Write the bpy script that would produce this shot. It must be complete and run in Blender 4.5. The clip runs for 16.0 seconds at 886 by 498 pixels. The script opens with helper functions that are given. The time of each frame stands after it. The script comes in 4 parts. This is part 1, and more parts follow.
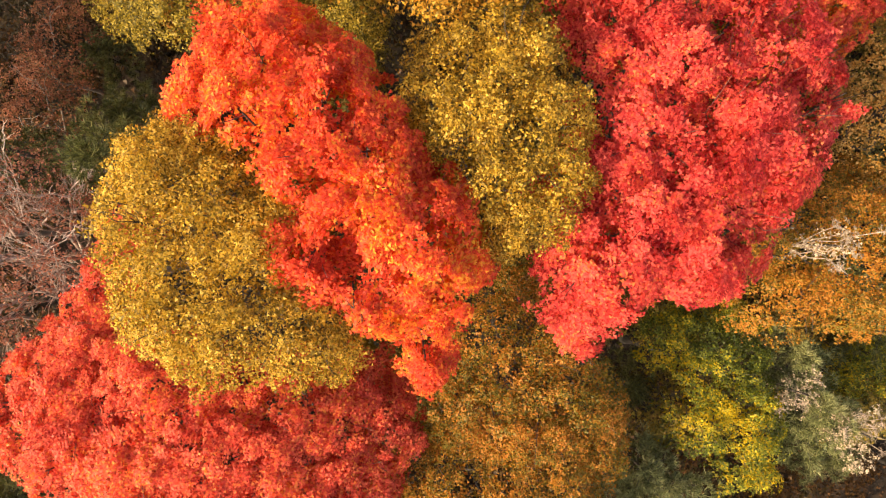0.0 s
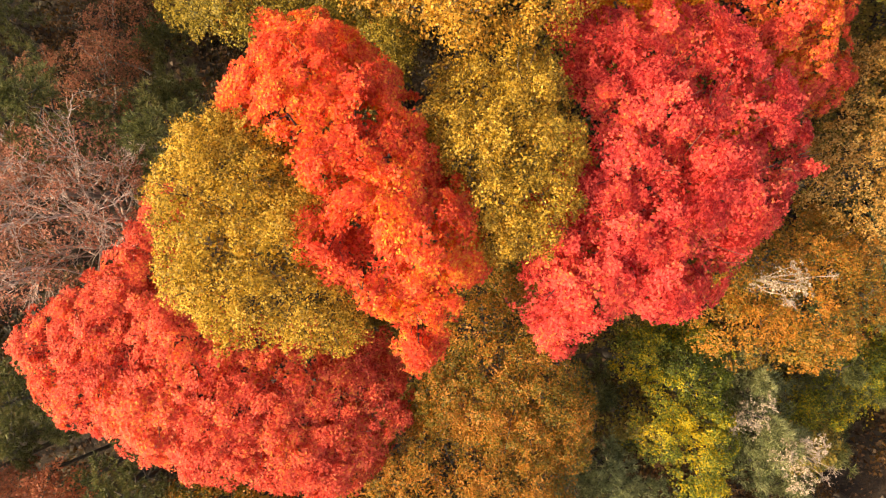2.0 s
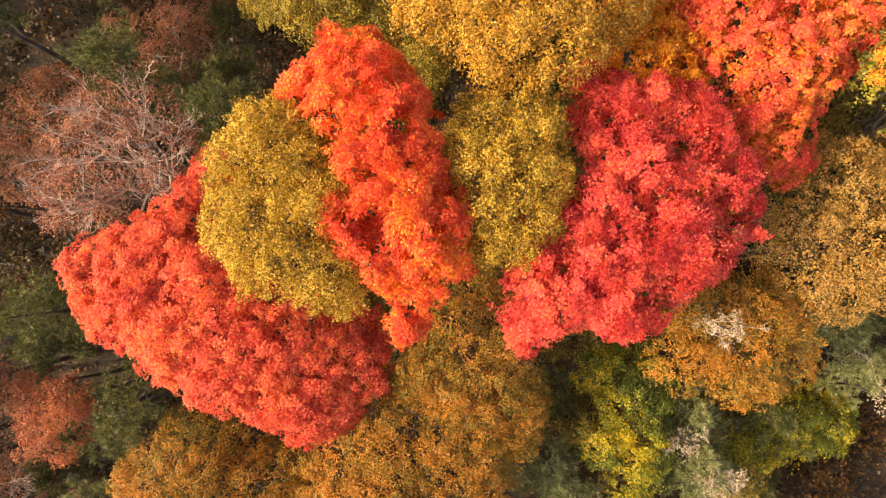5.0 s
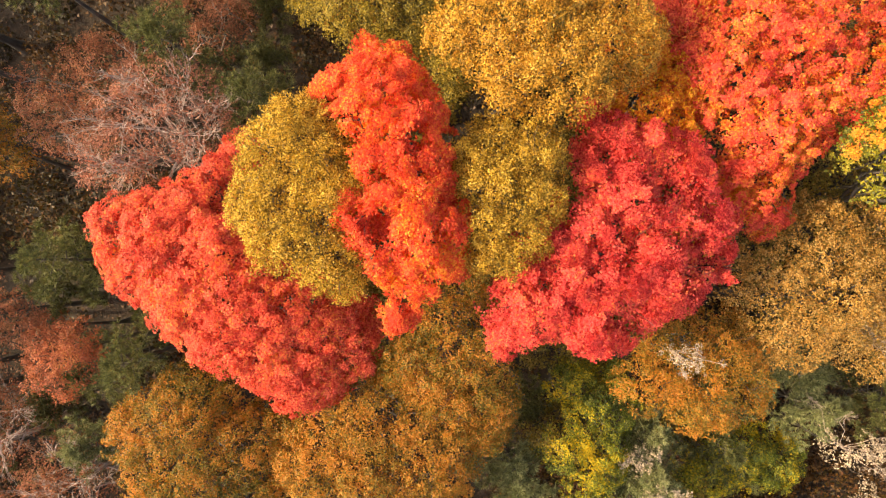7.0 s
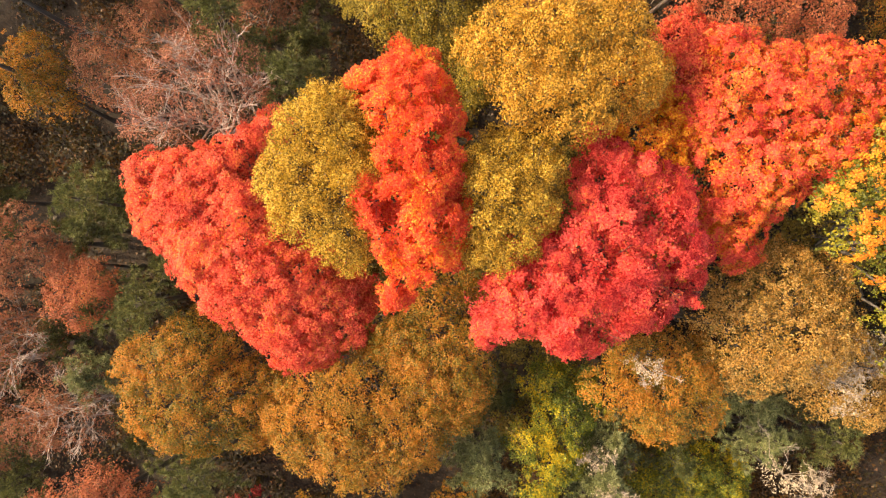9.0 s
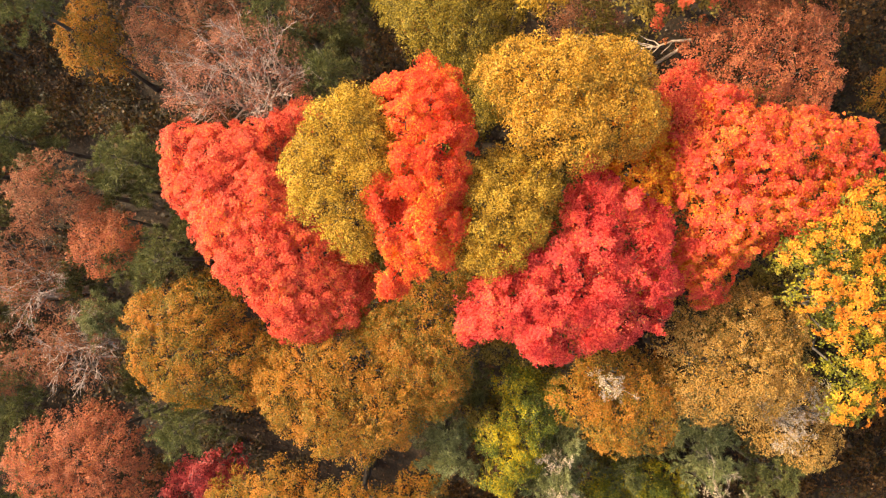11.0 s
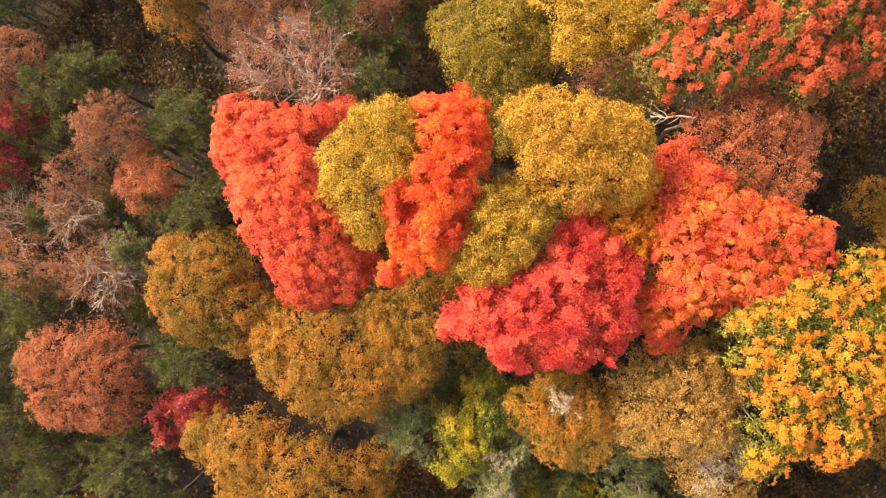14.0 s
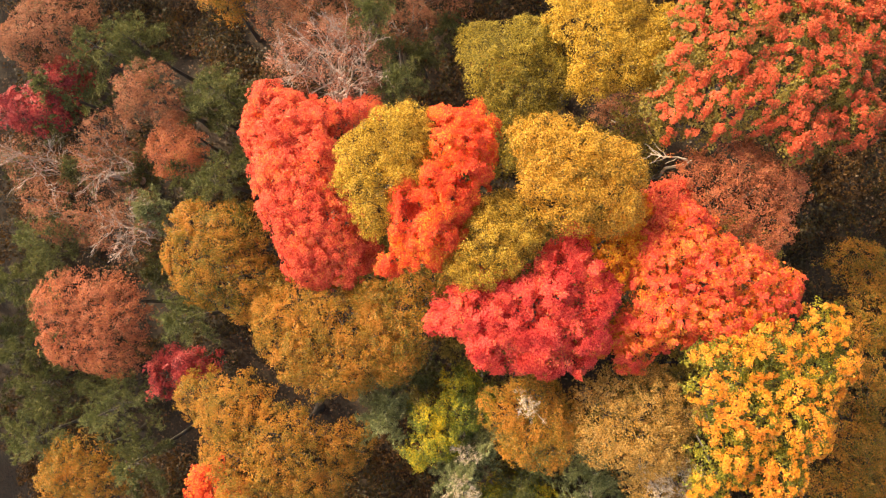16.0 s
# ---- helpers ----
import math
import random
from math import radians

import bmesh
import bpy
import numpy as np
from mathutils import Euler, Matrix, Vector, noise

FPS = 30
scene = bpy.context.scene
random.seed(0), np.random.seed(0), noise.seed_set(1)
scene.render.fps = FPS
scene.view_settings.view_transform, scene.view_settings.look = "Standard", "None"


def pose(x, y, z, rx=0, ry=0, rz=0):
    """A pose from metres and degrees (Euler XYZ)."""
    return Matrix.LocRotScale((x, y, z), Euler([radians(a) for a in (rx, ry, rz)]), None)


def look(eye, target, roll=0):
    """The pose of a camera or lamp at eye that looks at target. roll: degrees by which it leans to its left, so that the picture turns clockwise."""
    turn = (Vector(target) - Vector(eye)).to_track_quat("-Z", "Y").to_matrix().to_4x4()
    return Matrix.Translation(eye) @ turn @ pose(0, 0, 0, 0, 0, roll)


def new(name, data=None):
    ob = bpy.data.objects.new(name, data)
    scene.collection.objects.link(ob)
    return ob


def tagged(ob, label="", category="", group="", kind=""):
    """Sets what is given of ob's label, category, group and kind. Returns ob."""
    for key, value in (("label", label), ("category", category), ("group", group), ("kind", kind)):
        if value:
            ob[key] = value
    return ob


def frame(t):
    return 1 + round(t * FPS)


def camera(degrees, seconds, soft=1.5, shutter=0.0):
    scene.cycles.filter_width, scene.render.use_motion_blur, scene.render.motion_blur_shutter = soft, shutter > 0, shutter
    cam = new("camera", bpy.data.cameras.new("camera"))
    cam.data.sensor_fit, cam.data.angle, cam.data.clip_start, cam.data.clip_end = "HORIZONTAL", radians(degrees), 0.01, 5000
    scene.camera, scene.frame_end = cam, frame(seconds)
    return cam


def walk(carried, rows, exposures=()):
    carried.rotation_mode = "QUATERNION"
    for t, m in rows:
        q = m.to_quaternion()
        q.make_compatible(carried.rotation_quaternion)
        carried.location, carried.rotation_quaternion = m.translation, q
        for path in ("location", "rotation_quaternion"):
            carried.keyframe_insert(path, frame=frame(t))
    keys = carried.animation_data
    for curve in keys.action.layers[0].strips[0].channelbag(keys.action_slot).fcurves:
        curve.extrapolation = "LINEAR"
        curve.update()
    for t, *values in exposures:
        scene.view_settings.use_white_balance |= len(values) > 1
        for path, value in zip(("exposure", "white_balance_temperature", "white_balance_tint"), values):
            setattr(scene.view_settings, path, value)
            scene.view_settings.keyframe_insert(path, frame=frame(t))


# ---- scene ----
# The camera: looks straight down, climbs from 25 m to 41 m and turns by 61 degrees.
cam = camera(67.4, 16.0, soft=1.2)
# seconds, x, y, z, rx, ry, rz
PATH = [
    (0.0, 0.000, 0.000, 25.544, 0.075, -1.310, 0.000),
    (0.5, -0.016, -0.030, 25.997, 0.164, -1.094, 1.515),
    (1.0, -0.008, -0.060, 26.430, 0.177, -0.926, 3.072),
    (1.5, 0.032, -0.075, 26.893, 0.218, -0.770, 4.733),
    (2.0, 0.081, -0.081, 27.312, 0.223, -0.723, 6.328),
    (2.5, 0.156, -0.161, 27.718, 0.337, -0.630, 8.048),
    (3.0, 0.238, -0.182, 28.108, 0.374, -0.552, 9.670),
    (3.5, 0.247, -0.202, 28.532, 0.455, -0.534, 11.450),
    (4.0, 0.275, -0.221, 28.973, 0.556, -0.274, 13.129),
    (6.5, 0.312, -0.024, 31.065, 0.120, -0.120, 22.369),
    (7.0, 0.334, 0.005, 31.457, 0.137, -0.085, 24.426),
    (7.5, 0.403, -0.002, 31.831, 0.078, -0.058, 26.378),
    (8.0, 0.427, -0.079, 32.303, 0.058, -0.026, 28.519),
    (8.5, 0.453, -0.157, 32.779, 0.011, -0.045, 30.469),
    (9.0, 0.432, -0.104, 33.325, -0.216, 0.023, 32.550),
    (11.5, 0.614, 0.029, 35.964, -0.131, 0.381, 42.699),
    (12.0, 0.627, 0.020, 36.517, 0.021, 0.393, 44.815),
    (12.5, 0.632, -0.008, 37.050, 0.128, 0.373, 46.803),
    (13.0, 0.636, 0.013, 37.571, 0.211, 0.362, 48.869),
    (13.5, 0.672, 0.053, 38.036, 0.331, 0.427, 50.837),
    (14.0, 0.747, 0.156, 38.548, 0.396, 0.603, 52.820),
    (14.5, 0.857, 0.265, 39.046, 0.517, 0.840, 54.733),
    (15.0, 0.900, 0.344, 39.562, 0.534, 0.940, 56.817),
    (15.5, 0.985, 0.478, 40.050, 0.562, 1.140, 58.747),
    (16.0, 1.060, 0.606, 40.581, 0.601, 1.336, 60.848),
]
walk(cam, [(t, pose(*row)) for t, *row in PATH], [(0.0, 0.46, 7900, 5), (6.5, 0.57, 7800, 5), (16.0, 0.75, 7600, 4)])

# ---- light ----
SUN_AZIMUTH, SUN_HEIGHT = 204.0, 35.0
world = bpy.data.worlds.new("sky")
scene.world = world
world.use_nodes = True
sky = world.node_tree.nodes.new("ShaderNodeTexSky")
sky.sky_type, sky.sun_disc = "NISHITA", False
sky.sun_elevation, sky.sun_rotation = radians(SUN_HEIGHT), radians(90 - SUN_AZIMUTH)
sky.air_density, sky.dust_density, sky.ozone_density = 0.8, 3.5, 0.6
background = world.node_tree.nodes["Background"]
background.inputs["Strength"].default_value = 0.35
world.node_tree.links.new(sky.outputs[0], background.inputs["Color"])
sun = new("sun", bpy.data.lights.new("sun", "SUN"))
sun.data.energy, sun.data.angle, sun.data.color = 4.0, radians(0.6), (1.0, 0.87, 0.69)
sun_way = Vector((math.cos(radians(SUN_AZIMUTH)) * math.cos(radians(SUN_HEIGHT)),
                  math.sin(radians(SUN_AZIMUTH)) * math.cos(radians(SUN_HEIGHT)), math.sin(radians(SUN_HEIGHT))))
sun.matrix_world = look(sun_way * 60, (0, 0, 0))


# ---- materials ----
def blank(name):
    mat = bpy.data.materials.new(name)
    mat.use_nodes = True
    nodes, links = mat.node_tree.nodes, mat.node_tree.links
    return mat, nodes, links, nodes["Principled BSDF"]


def ramp_of(nodes, stops):
    ramp = nodes.new("ShaderNodeValToRGB")
    while len(ramp.color_ramp.elements) < len(stops):
        ramp.color_ramp.elements.new(0.5)
    for e, (at, colour) in zip(ramp.color_ramp.elements, stops):
        e.position, e.color = at, (*colour, 1)
    return ramp


def mathed(nodes, links, kind, a, b):
    n = nodes.new("ShaderNodeMath")
    n.operation = kind
    for socket, v in zip(n.inputs, (a, b)):
        if isinstance(v, (int, float)):
            socket.default_value = v
        else:
            links.new(v, socket)
    return n.outputs[0]


def foliage(name, stops, patch=0.55, each=0.5, scale=0.9, through_light=0.42, rough=0.5, gloss=0.35):
    """Leaves whose colour varies from leaf to leaf and from bough to bough."""
    mat, nodes, links, bsdf = blank(name)
    where = nodes.new("ShaderNodeTexCoord")
    broad = nodes.new("ShaderNodeTexNoise")
    broad.inputs["Scale"].default_value, broad.inputs["Detail"].default_value = scale, 3.0
    links.new(where.outputs["Object"], broad.inputs["Vector"])
    island = nodes.new("ShaderNodeNewGeometry")
    bough = mathed(nodes, links, "MULTIPLY", mathed(nodes, links, "SUBTRACT", broad.outputs["Fac"], 0.5), patch * 2.4)
    leaf = mathed(nodes, links, "MULTIPLY", mathed(nodes, links, "SUBTRACT", island.outputs["Random Per Island"], 0.5), each * 1.6)
    fac = mathed(nodes, links, "ADD", mathed(nodes, links, "ADD", bough, leaf), 0.5)
    ramp = ramp_of(nodes, stops)
    links.new(fac, ramp.inputs["Fac"])
    links.new(ramp.outputs["Color"], bsdf.inputs["Base Color"])
    bsdf.inputs["Roughness"].default_value = rough
    bsdf.inputs["Specular IOR Level"].default_value = gloss
    thin = nodes.new("ShaderNodeBsdfTranslucent")
    links.new(ramp.outputs["Color"], thin.inputs["Color"])
    mix = nodes.new("ShaderNodeMixShader")
    mix.inputs["Fac"].default_value = through_light
    links.new(bsdf.outputs[0], mix.inputs[1])
    links.new(thin.outputs[0], mix.inputs[2])
    links.new(mix.outputs[0], nodes["Material Output"].inputs["Surface"])
    return mat


def bark(name, dark, light, scale=6.0):
    mat, nodes, links, bsdf = blank(name)
    where = nodes.new("ShaderNodeTexCoord")
    stretch = nodes.new("ShaderNodeMapping")
    stretch.inputs["Scale"].default_value = (1, 1, 0.25)
    links.new(where.outputs["Object"], stretch.inputs["Vector"])
    grain = nodes.new("ShaderNodeTexNoise")
    grain.inputs["Scale"].default_value, grain.inputs["Detail"].default_value = scale, 6.0
    links.new(stretch.outputs["Vector"], grain.inputs["Vector"])
    ramp = ramp_of(nodes, [(0.3, dark), (0.7, light)])
    links.new(grain.outputs["Fac"], ramp.inputs["Fac"])
    links.new(ramp.outputs["Color"], bsdf.inputs["Base Color"])
    bump = nodes.new("ShaderNodeBump")
    bump.inputs["Strength"].default_value, bump.inputs["Distance"].default_value = 0.6, 0.03
    links.new(grain.outputs["Fac"], bump.inputs["Height"])
    links.new(bump.outputs["Normal"], bsdf.inputs["Normal"])
    bsdf.inputs["Roughness"].default_value = 0.9
    return mat


def soil(name):
    mat, nodes, links, bsdf = blank(name)
    where = nodes.new("ShaderNodeTexCoord")
    fine, broad = nodes.new("ShaderNodeTexNoise"), nodes.new("ShaderNodeTexNoise")
    fine.inputs["Scale"].default_value, fine.inputs["Detail"].default_value = 9.0, 8.0
    broad.inputs["Scale"].default_value, broad.inputs["Detail"].default_value = 0.35, 4.0
    for n in (fine, broad):
        links.new(where.outputs["Object"], n.inputs["Vector"])
    fac = mathed(nodes, links, "ADD", mathed(nodes, links, "MULTIPLY", fine.outputs["Fac"], 0.6),
                 mathed(nodes, links, "MULTIPLY", broad.outputs["Fac"], 0.4))
    # Darker than bare soil: the shade between the trees is put into these colours.
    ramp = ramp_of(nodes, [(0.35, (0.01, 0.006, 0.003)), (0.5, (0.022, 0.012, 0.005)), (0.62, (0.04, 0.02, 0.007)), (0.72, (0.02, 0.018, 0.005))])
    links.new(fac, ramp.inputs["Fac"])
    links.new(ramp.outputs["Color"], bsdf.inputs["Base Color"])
    bump = nodes.new("ShaderNodeBump")
    bump.inputs["Strength"].default_value, bump.inputs["Distance"].default_value = 0.8, 0.05
    links.new(fine.outputs["Fac"], bump.inputs["Height"])
    links.new(bump.outputs["Normal"], bsdf.inputs["Normal"])
    bsdf.inputs["Roughness"].default_value = 0.95
    return mat


LEAVES = {
    "scarlet": foliage("scarlet_leaves", [(0.05, (0.434, 0.0338, 0.0232)), (0.4, (0.772, 0.1148, 0.0697)), (0.75, (0.849, 0.1825, 0.0930)), (1.0, (0.868, 0.3237, 0.0697))], patch=0.45, each=0.55, gloss=0.2, through_light=0.5),
    "crimson": foliage("crimson_leaves", [(0.05, (0.405, 0.0210, 0.0256)), (0.45, (0.733, 0.0822, 0.0694)), (0.8, (0.830, 0.1347, 0.0907)), (1.0, (0.849, 0.2346, 0.0747))], patch=0.45, each=0.55, gloss=0.2, through_light=0.5),
    "magenta": foliage("magenta_leaves", [(0.05, (0.12, 0.014, 0.016)), (0.45, (0.4, 0.042, 0.04)), (0.8, (0.52, 0.07, 0.06)), (1.0, (0.58, 0.12, 0.07))], patch=0.6),
    "flame": foliage("flame_leaves", [(0.05, (0.560, 0.0495, 0.0260)), (0.4, (0.800, 0.1012, 0.0450)), (0.68, (0.840, 0.1485, 0.0450)), (1.0, (0.860, 0.3630, 0.0500))], patch=0.7, scale=0.8, each=0.55, gloss=0.2, through_light=0.5),
    "coral": foliage("coral_leaves", [(0.05, (0.579, 0.0594, 0.0425)), (0.4, (0.811, 0.1130, 0.0729)), (0.7, (0.840, 0.1670, 0.0668)), (1.0, (0.791, 0.3350, 0.0607))], patch=0.7, each=0.55, gloss=0.2, through_light=0.5),
    "brick": foliage("brick_leaves", [(0.05, (0.212, 0.1080, 0.0333)), (0.3, (0.482, 0.0972, 0.0390)), (0.6, (0.695, 0.1190, 0.0557)), (1.0, (0.753, 0.2050, 0.0835))], patch=0.6, each=0.4, gloss=0.2, through_light=0.5),
    "olive": foliage("olive_leaves", [(0.05, (0.194, 0.115, 0.0127)), (0.4, (0.451, 0.251, 0.0211)), (0.7, (0.614, 0.352, 0.0338)), (1.0, (0.716, 0.462, 0.0739))], patch=0.5, each=0.85),
    "gold": foliage("gold_leaves", [(0.05, (0.226, 0.1330, 0.0174)), (0.4, (0.518, 0.2527, 0.0256)), (0.7, (0.659, 0.3344, 0.0372)), (1.0, (0.753, 0.4294, 0.0697))], patch=0.5, each=0.85),
    "bronze": foliage("bronze_leaves", [(0.05, (0.131, 0.1042, 0.0130)), (0.35, (0.262, 0.1719, 0.0180)), (0.65, (0.423, 0.1719, 0.0200)), (1.0, (0.544, 0.2083, 0.0300))], patch=1.0, each=0.75),
    "ochre": foliage("ochre_leaves", [(0.05, (0.170, 0.1172, 0.0154)), (0.35, (0.325, 0.1841, 0.0198)), (0.65, (0.449, 0.1800, 0.0220)), (1.0, (0.542, 0.2093, 0.0286))], patch=1.0, each=0.75),
    "tan": foliage("tan_leaves", [(0.05, (0.203, 0.129, 0.029)), (0.4, (0.466, 0.228, 0.0436)), (0.7, (0.588, 0.298, 0.0581)), (1.0, (0.608, 0.368, 0.117))], patch=0.6, each=0.9),
    "russet": foliage("russet_leaves", [(0.05, (0.146, 0.0932, 0.0363)), (0.4, (0.308, 0.1108, 0.0524)), (0.7, (0.403, 0.1360, 0.0687)), (1.0, (0.403, 0.1788, 0.0727))], patch=0.6),
    "salmon": foliage("salmon_leaves", [(0.05, (0.171, 0.0802, 0.0310)), (0.4, (0.409, 0.1113, 0.0504)), (0.7, (0.494, 0.1470, 0.0678)), (1.0, (0.553, 0.2138, 0.0639))], patch=0.6),
    "amber": foliage("amber_leaves", [(0.05, (0.579, 0.13, 0.0176)), (0.4, (0.753, 0.248, 0.022)), (0.7, (0.791, 0.367, 0.022)), (1.0, (0.772, 0.497, 0.0352))], patch=0.7, each=0.7),
    "ember": foliage("orange_amber_leaves", [(0.05, (0.500, 0.0720, 0.0345)), (0.4, (0.760, 0.1200, 0.0345)), (0.7, (0.780, 0.2160, 0.0345)), (1.0, (0.760, 0.3200, 0.0345))], patch=0.9, each=0.7),
    "rosy": foliage("rosy_brown_leaves", [(0.05, (0.166, 0.0810, 0.0524)), (0.4, (0.348, 0.1295, 0.0787)), (0.7, (0.431, 0.1619, 0.0961)), (1.0, (0.464, 0.2186, 0.1136))], patch=0.6),
    "far": foliage("mixed_autumn_leaves", [(0.1, (0.07, 0.09, 0.03)), (0.35, (0.3, 0.17, 0.03)), (0.55, (0.45, 0.2, 0.04)), (0.75, (0.55, 0.14, 0.05)), (0.95, (0.5, 0.33, 0.04))], patch=1.3, scale=0.12, each=0.25),
    "bleached": foliage("bleached_dry_leaves", [(0.05, (0.26, 0.18, 0.11)), (0.4, (0.5, 0.37, 0.24)), (0.8, (0.62, 0.48, 0.32))], patch=0.5, each=0.6, through_light=0.3),
    "tuftgold": foliage("orange_gold_leaves", [(0.05, (0.623, 0.1746, 0.0211)), (0.4, (0.733, 0.2486, 0.0253)), (0.7, (0.751, 0.3124, 0.0275)), (1.0, (0.715, 0.4044, 0.0317))], patch=0.5),
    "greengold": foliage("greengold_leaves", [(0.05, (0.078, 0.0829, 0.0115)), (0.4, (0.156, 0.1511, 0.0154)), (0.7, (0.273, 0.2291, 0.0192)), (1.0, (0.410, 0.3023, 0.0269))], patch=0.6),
    # Olive leaves in darker tones, with the shade on two birches painted in.
    "shade_olive": foliage("shade_olive_leaves", [(0.05, (0.11, 0.085, 0.014)), (0.4, (0.25, 0.175, 0.02)), (0.7, (0.38, 0.26, 0.03)), (1.0, (0.5, 0.35, 0.05))], patch=0.7, each=0.85),
    "mossy": foliage("moss_brown_leaves", [(0.05, (0.089, 0.0737, 0.0145)), (0.4, (0.200, 0.1470, 0.0242)), (0.7, (0.310, 0.1930, 0.0387)), (1.0, (0.355, 0.2720, 0.0387))], patch=0.6),
    "lime": foliage("lime_leaves", [(0.1, (0.0772, 0.0978, 0.0176)), (0.45, (0.193, 0.205, 0.0264)), (0.68, (0.347, 0.318, 0.0264)), (0.9, (0.637, 0.41, 0.0176))], patch=1.1, scale=0.55),
    "needles": foliage("pine_needles", [(0.05, (0.035, 0.0396, 0.0130)), (0.4, (0.110, 0.1135, 0.0320)), (0.7, (0.190, 0.1806, 0.0520)), (1.0, (0.280, 0.2322, 0.0800))], patch=0.5, through_light=0.25),
    "greyneedles": foliage("grey_pine_needles", [(0.05, (0.074, 0.0786, 0.0287)), (0.4, (0.172, 0.1815, 0.0633)), (0.7, (0.271, 0.2662, 0.1035)), (1.0, (0.419, 0.3751, 0.1725))], patch=0.5, through_light=0.2),
    # Both undergrowth palettes are darkened to stand in for shade below the crowns.
    "under": foliage("shade_dark_undergrowth_leaves", [(0.05, (0.0207, 0.015, 0.0042)), (0.4, (0.0483, 0.035, 0.00756)), (0.7, (0.0897, 0.05, 0.0084)), (1.0, (0.138, 0.05, 0.0126))], patch=0.9, scale=0.4),
    "brownunder": foliage("shade_dark_dry_leaves", [(0.05, (0.036, 0.018, 0.00576)), (0.4, (0.084, 0.039, 0.0096)), (0.7, (0.132, 0.06, 0.0134)), (1.0, (0.168, 0.084, 0.0192))], patch=0.9, scale=0.4),
    "litter": foliage("fallen_leaves", [(0.05, (0.032, 0.0188, 0.0078)), (0.4, (0.064, 0.0315, 0.0117)), (0.7, (0.104, 0.0488, 0.0163)), (1.0, (0.16, 0.075, 0.0228))], patch=0.6, through_light=0.05),
}
BARK = bark("grey_brown_bark", (0.035, 0.026, 0.02), (0.12, 0.095, 0.075))
PALE_BARK = bark("pale_grey_bark", (0.16, 0.12, 0.1), (0.42, 0.34, 0.28))
GREY_WOOD = bark("weathered_grey_bark", (0.28, 0.2, 0.16), (0.58, 0.44, 0.36))
DEAD_WOOD = bark("bleached_dead_wood", (0.26, 0.19, 0.14), (0.56, 0.42, 0.32))
SOIL = soil("shade_dark_floor")

rng = np.random.default_rng(11)


# ---- mesh helpers ----
def mesh_of(name, verts, faces, mat):
    """A mesh from arrays: vertices N x 3 and faces M x 3 or M x 4."""
    verts, faces = np.asarray(verts, np.float32), np.asarray(faces, np.int32)
    me = bpy.data.meshes.new(name)
    me.vertices.add(len(verts))
    me.vertices.foreach_set("co", verts.ravel())
    k = faces.shape[1]
    me.loops.add(faces.size)
    me.loops.foreach_set("vertex_index", faces.ravel())
    me.polygons.add(len(faces))
    me.polygons.foreach_set("loop_start", np.arange(0, faces.size, k, dtype=np.int32))
    me.polygons.foreach_set("loop_total", np.full(len(faces), k, np.int32))
    me.update(calc_edges=True)
    me.materials.append(mat)
    return me


def part(name, me, parent, label=""):
    ob = new(name, me)
    ob.parent = parent
    return tagged(ob, label)


def unit(v):
    return v / np.maximum(np.linalg.norm(v, axis=1, keepdims=True), 1e-6)


def leaf_blades(at, normal, size, width=0.72, fold=0.16, small=False):
    """One folded blade for each place: stalk end, right, tip, left. small: a plain three-cornered blade."""
    n = len(at)
    normal = unit(normal)
    u = unit(np.cross(normal, unit(rng.normal(size=(n, 3)))))
    v = np.cross(normal, u)
    s = size[:, None]
    w = (width * (0.8 + 0.4 * rng.random(n)))[:, None]
    lift = normal * s * fold
    if small:
        tri = np.stack([at - u * s * 0.55, at + v * s * w * 0.62 + u * s * 0.4, at - v * s * w * 0.62 + u * s * 0.4 + lift], 1)
        return tri.reshape(-1, 3), np.arange(3 * n).reshape(n, 3)
    quad = np.stack([at - u * s * 0.5, at + v * s * w * 0.5 + lift + u * s * 0.05,
                     at + u * s * 0.5 - lift * 0.4, at - v * s * w * 0.5 + lift + u * s * 0.05], 1)
    return quad.reshape(-1, 3), np.arange(4 * n).reshape(n, 4)


def tube(points, radii, sides=6):
    """A tapered tube along points."""
    points, radii = np.asarray(points, float), np.asarray(radii, float)
    way = np.gradient(points, axis=0)
    way = unit(way)
    ref = np.where(np.abs(way[:, 2:3]) > 0.8, np.array([[1.0, 0, 0]]), np.array([[0, 0, 1.0]]))
    a = unit(np.cross(way, ref))
    b = np.cross(way, a)
    ang = np.arange(sides) * 2 * math.pi / sides
    ring = a[:, None] * np.cos(ang)[None, :, None] + b[:, None] * np.sin(ang)[None, :, None]
    verts = (points[:, None] + ring * radii[:, None, None]).reshape(-1, 3)
    faces = []
    for i in range(len(points) - 1):
        for j in range(sides):
            k = (j + 1) % sides
            faces.append((i * sides + j, i * sides + k, (i + 1) * sides + k, (i + 1) * sides + j))
    return verts, np.array(faces)


def joined(pieces):
    verts, faces, base = [], [], 0
    for v, f in pieces:
        verts.append(v)
        faces.append(f + base)
        base += len(v)
    return np.concatenate(verts), np.concatenate(faces)


def bent(a, b, r0, r1, steps=5, wobble=0.06, sides=6, sag=0.0):
    """A limb that bends a little on its way from a to b."""
    a, b = np.asarray(a, float), np.asarray(b, float)
    t = np.linspace(0, 1, steps + 1)[:, None]
    length = np.linalg.norm(b - a)
    p = a + (b - a) * t
    p[1:-1] += rng.normal(size=(steps - 1, 3)) * wobble * length
    p[:, 2] -= sag * length * np.sin(t[:, 0] * math.pi)
    return tube(p, r0 + (r1 - r0) * t[:, 0] ** 0.8, sides)


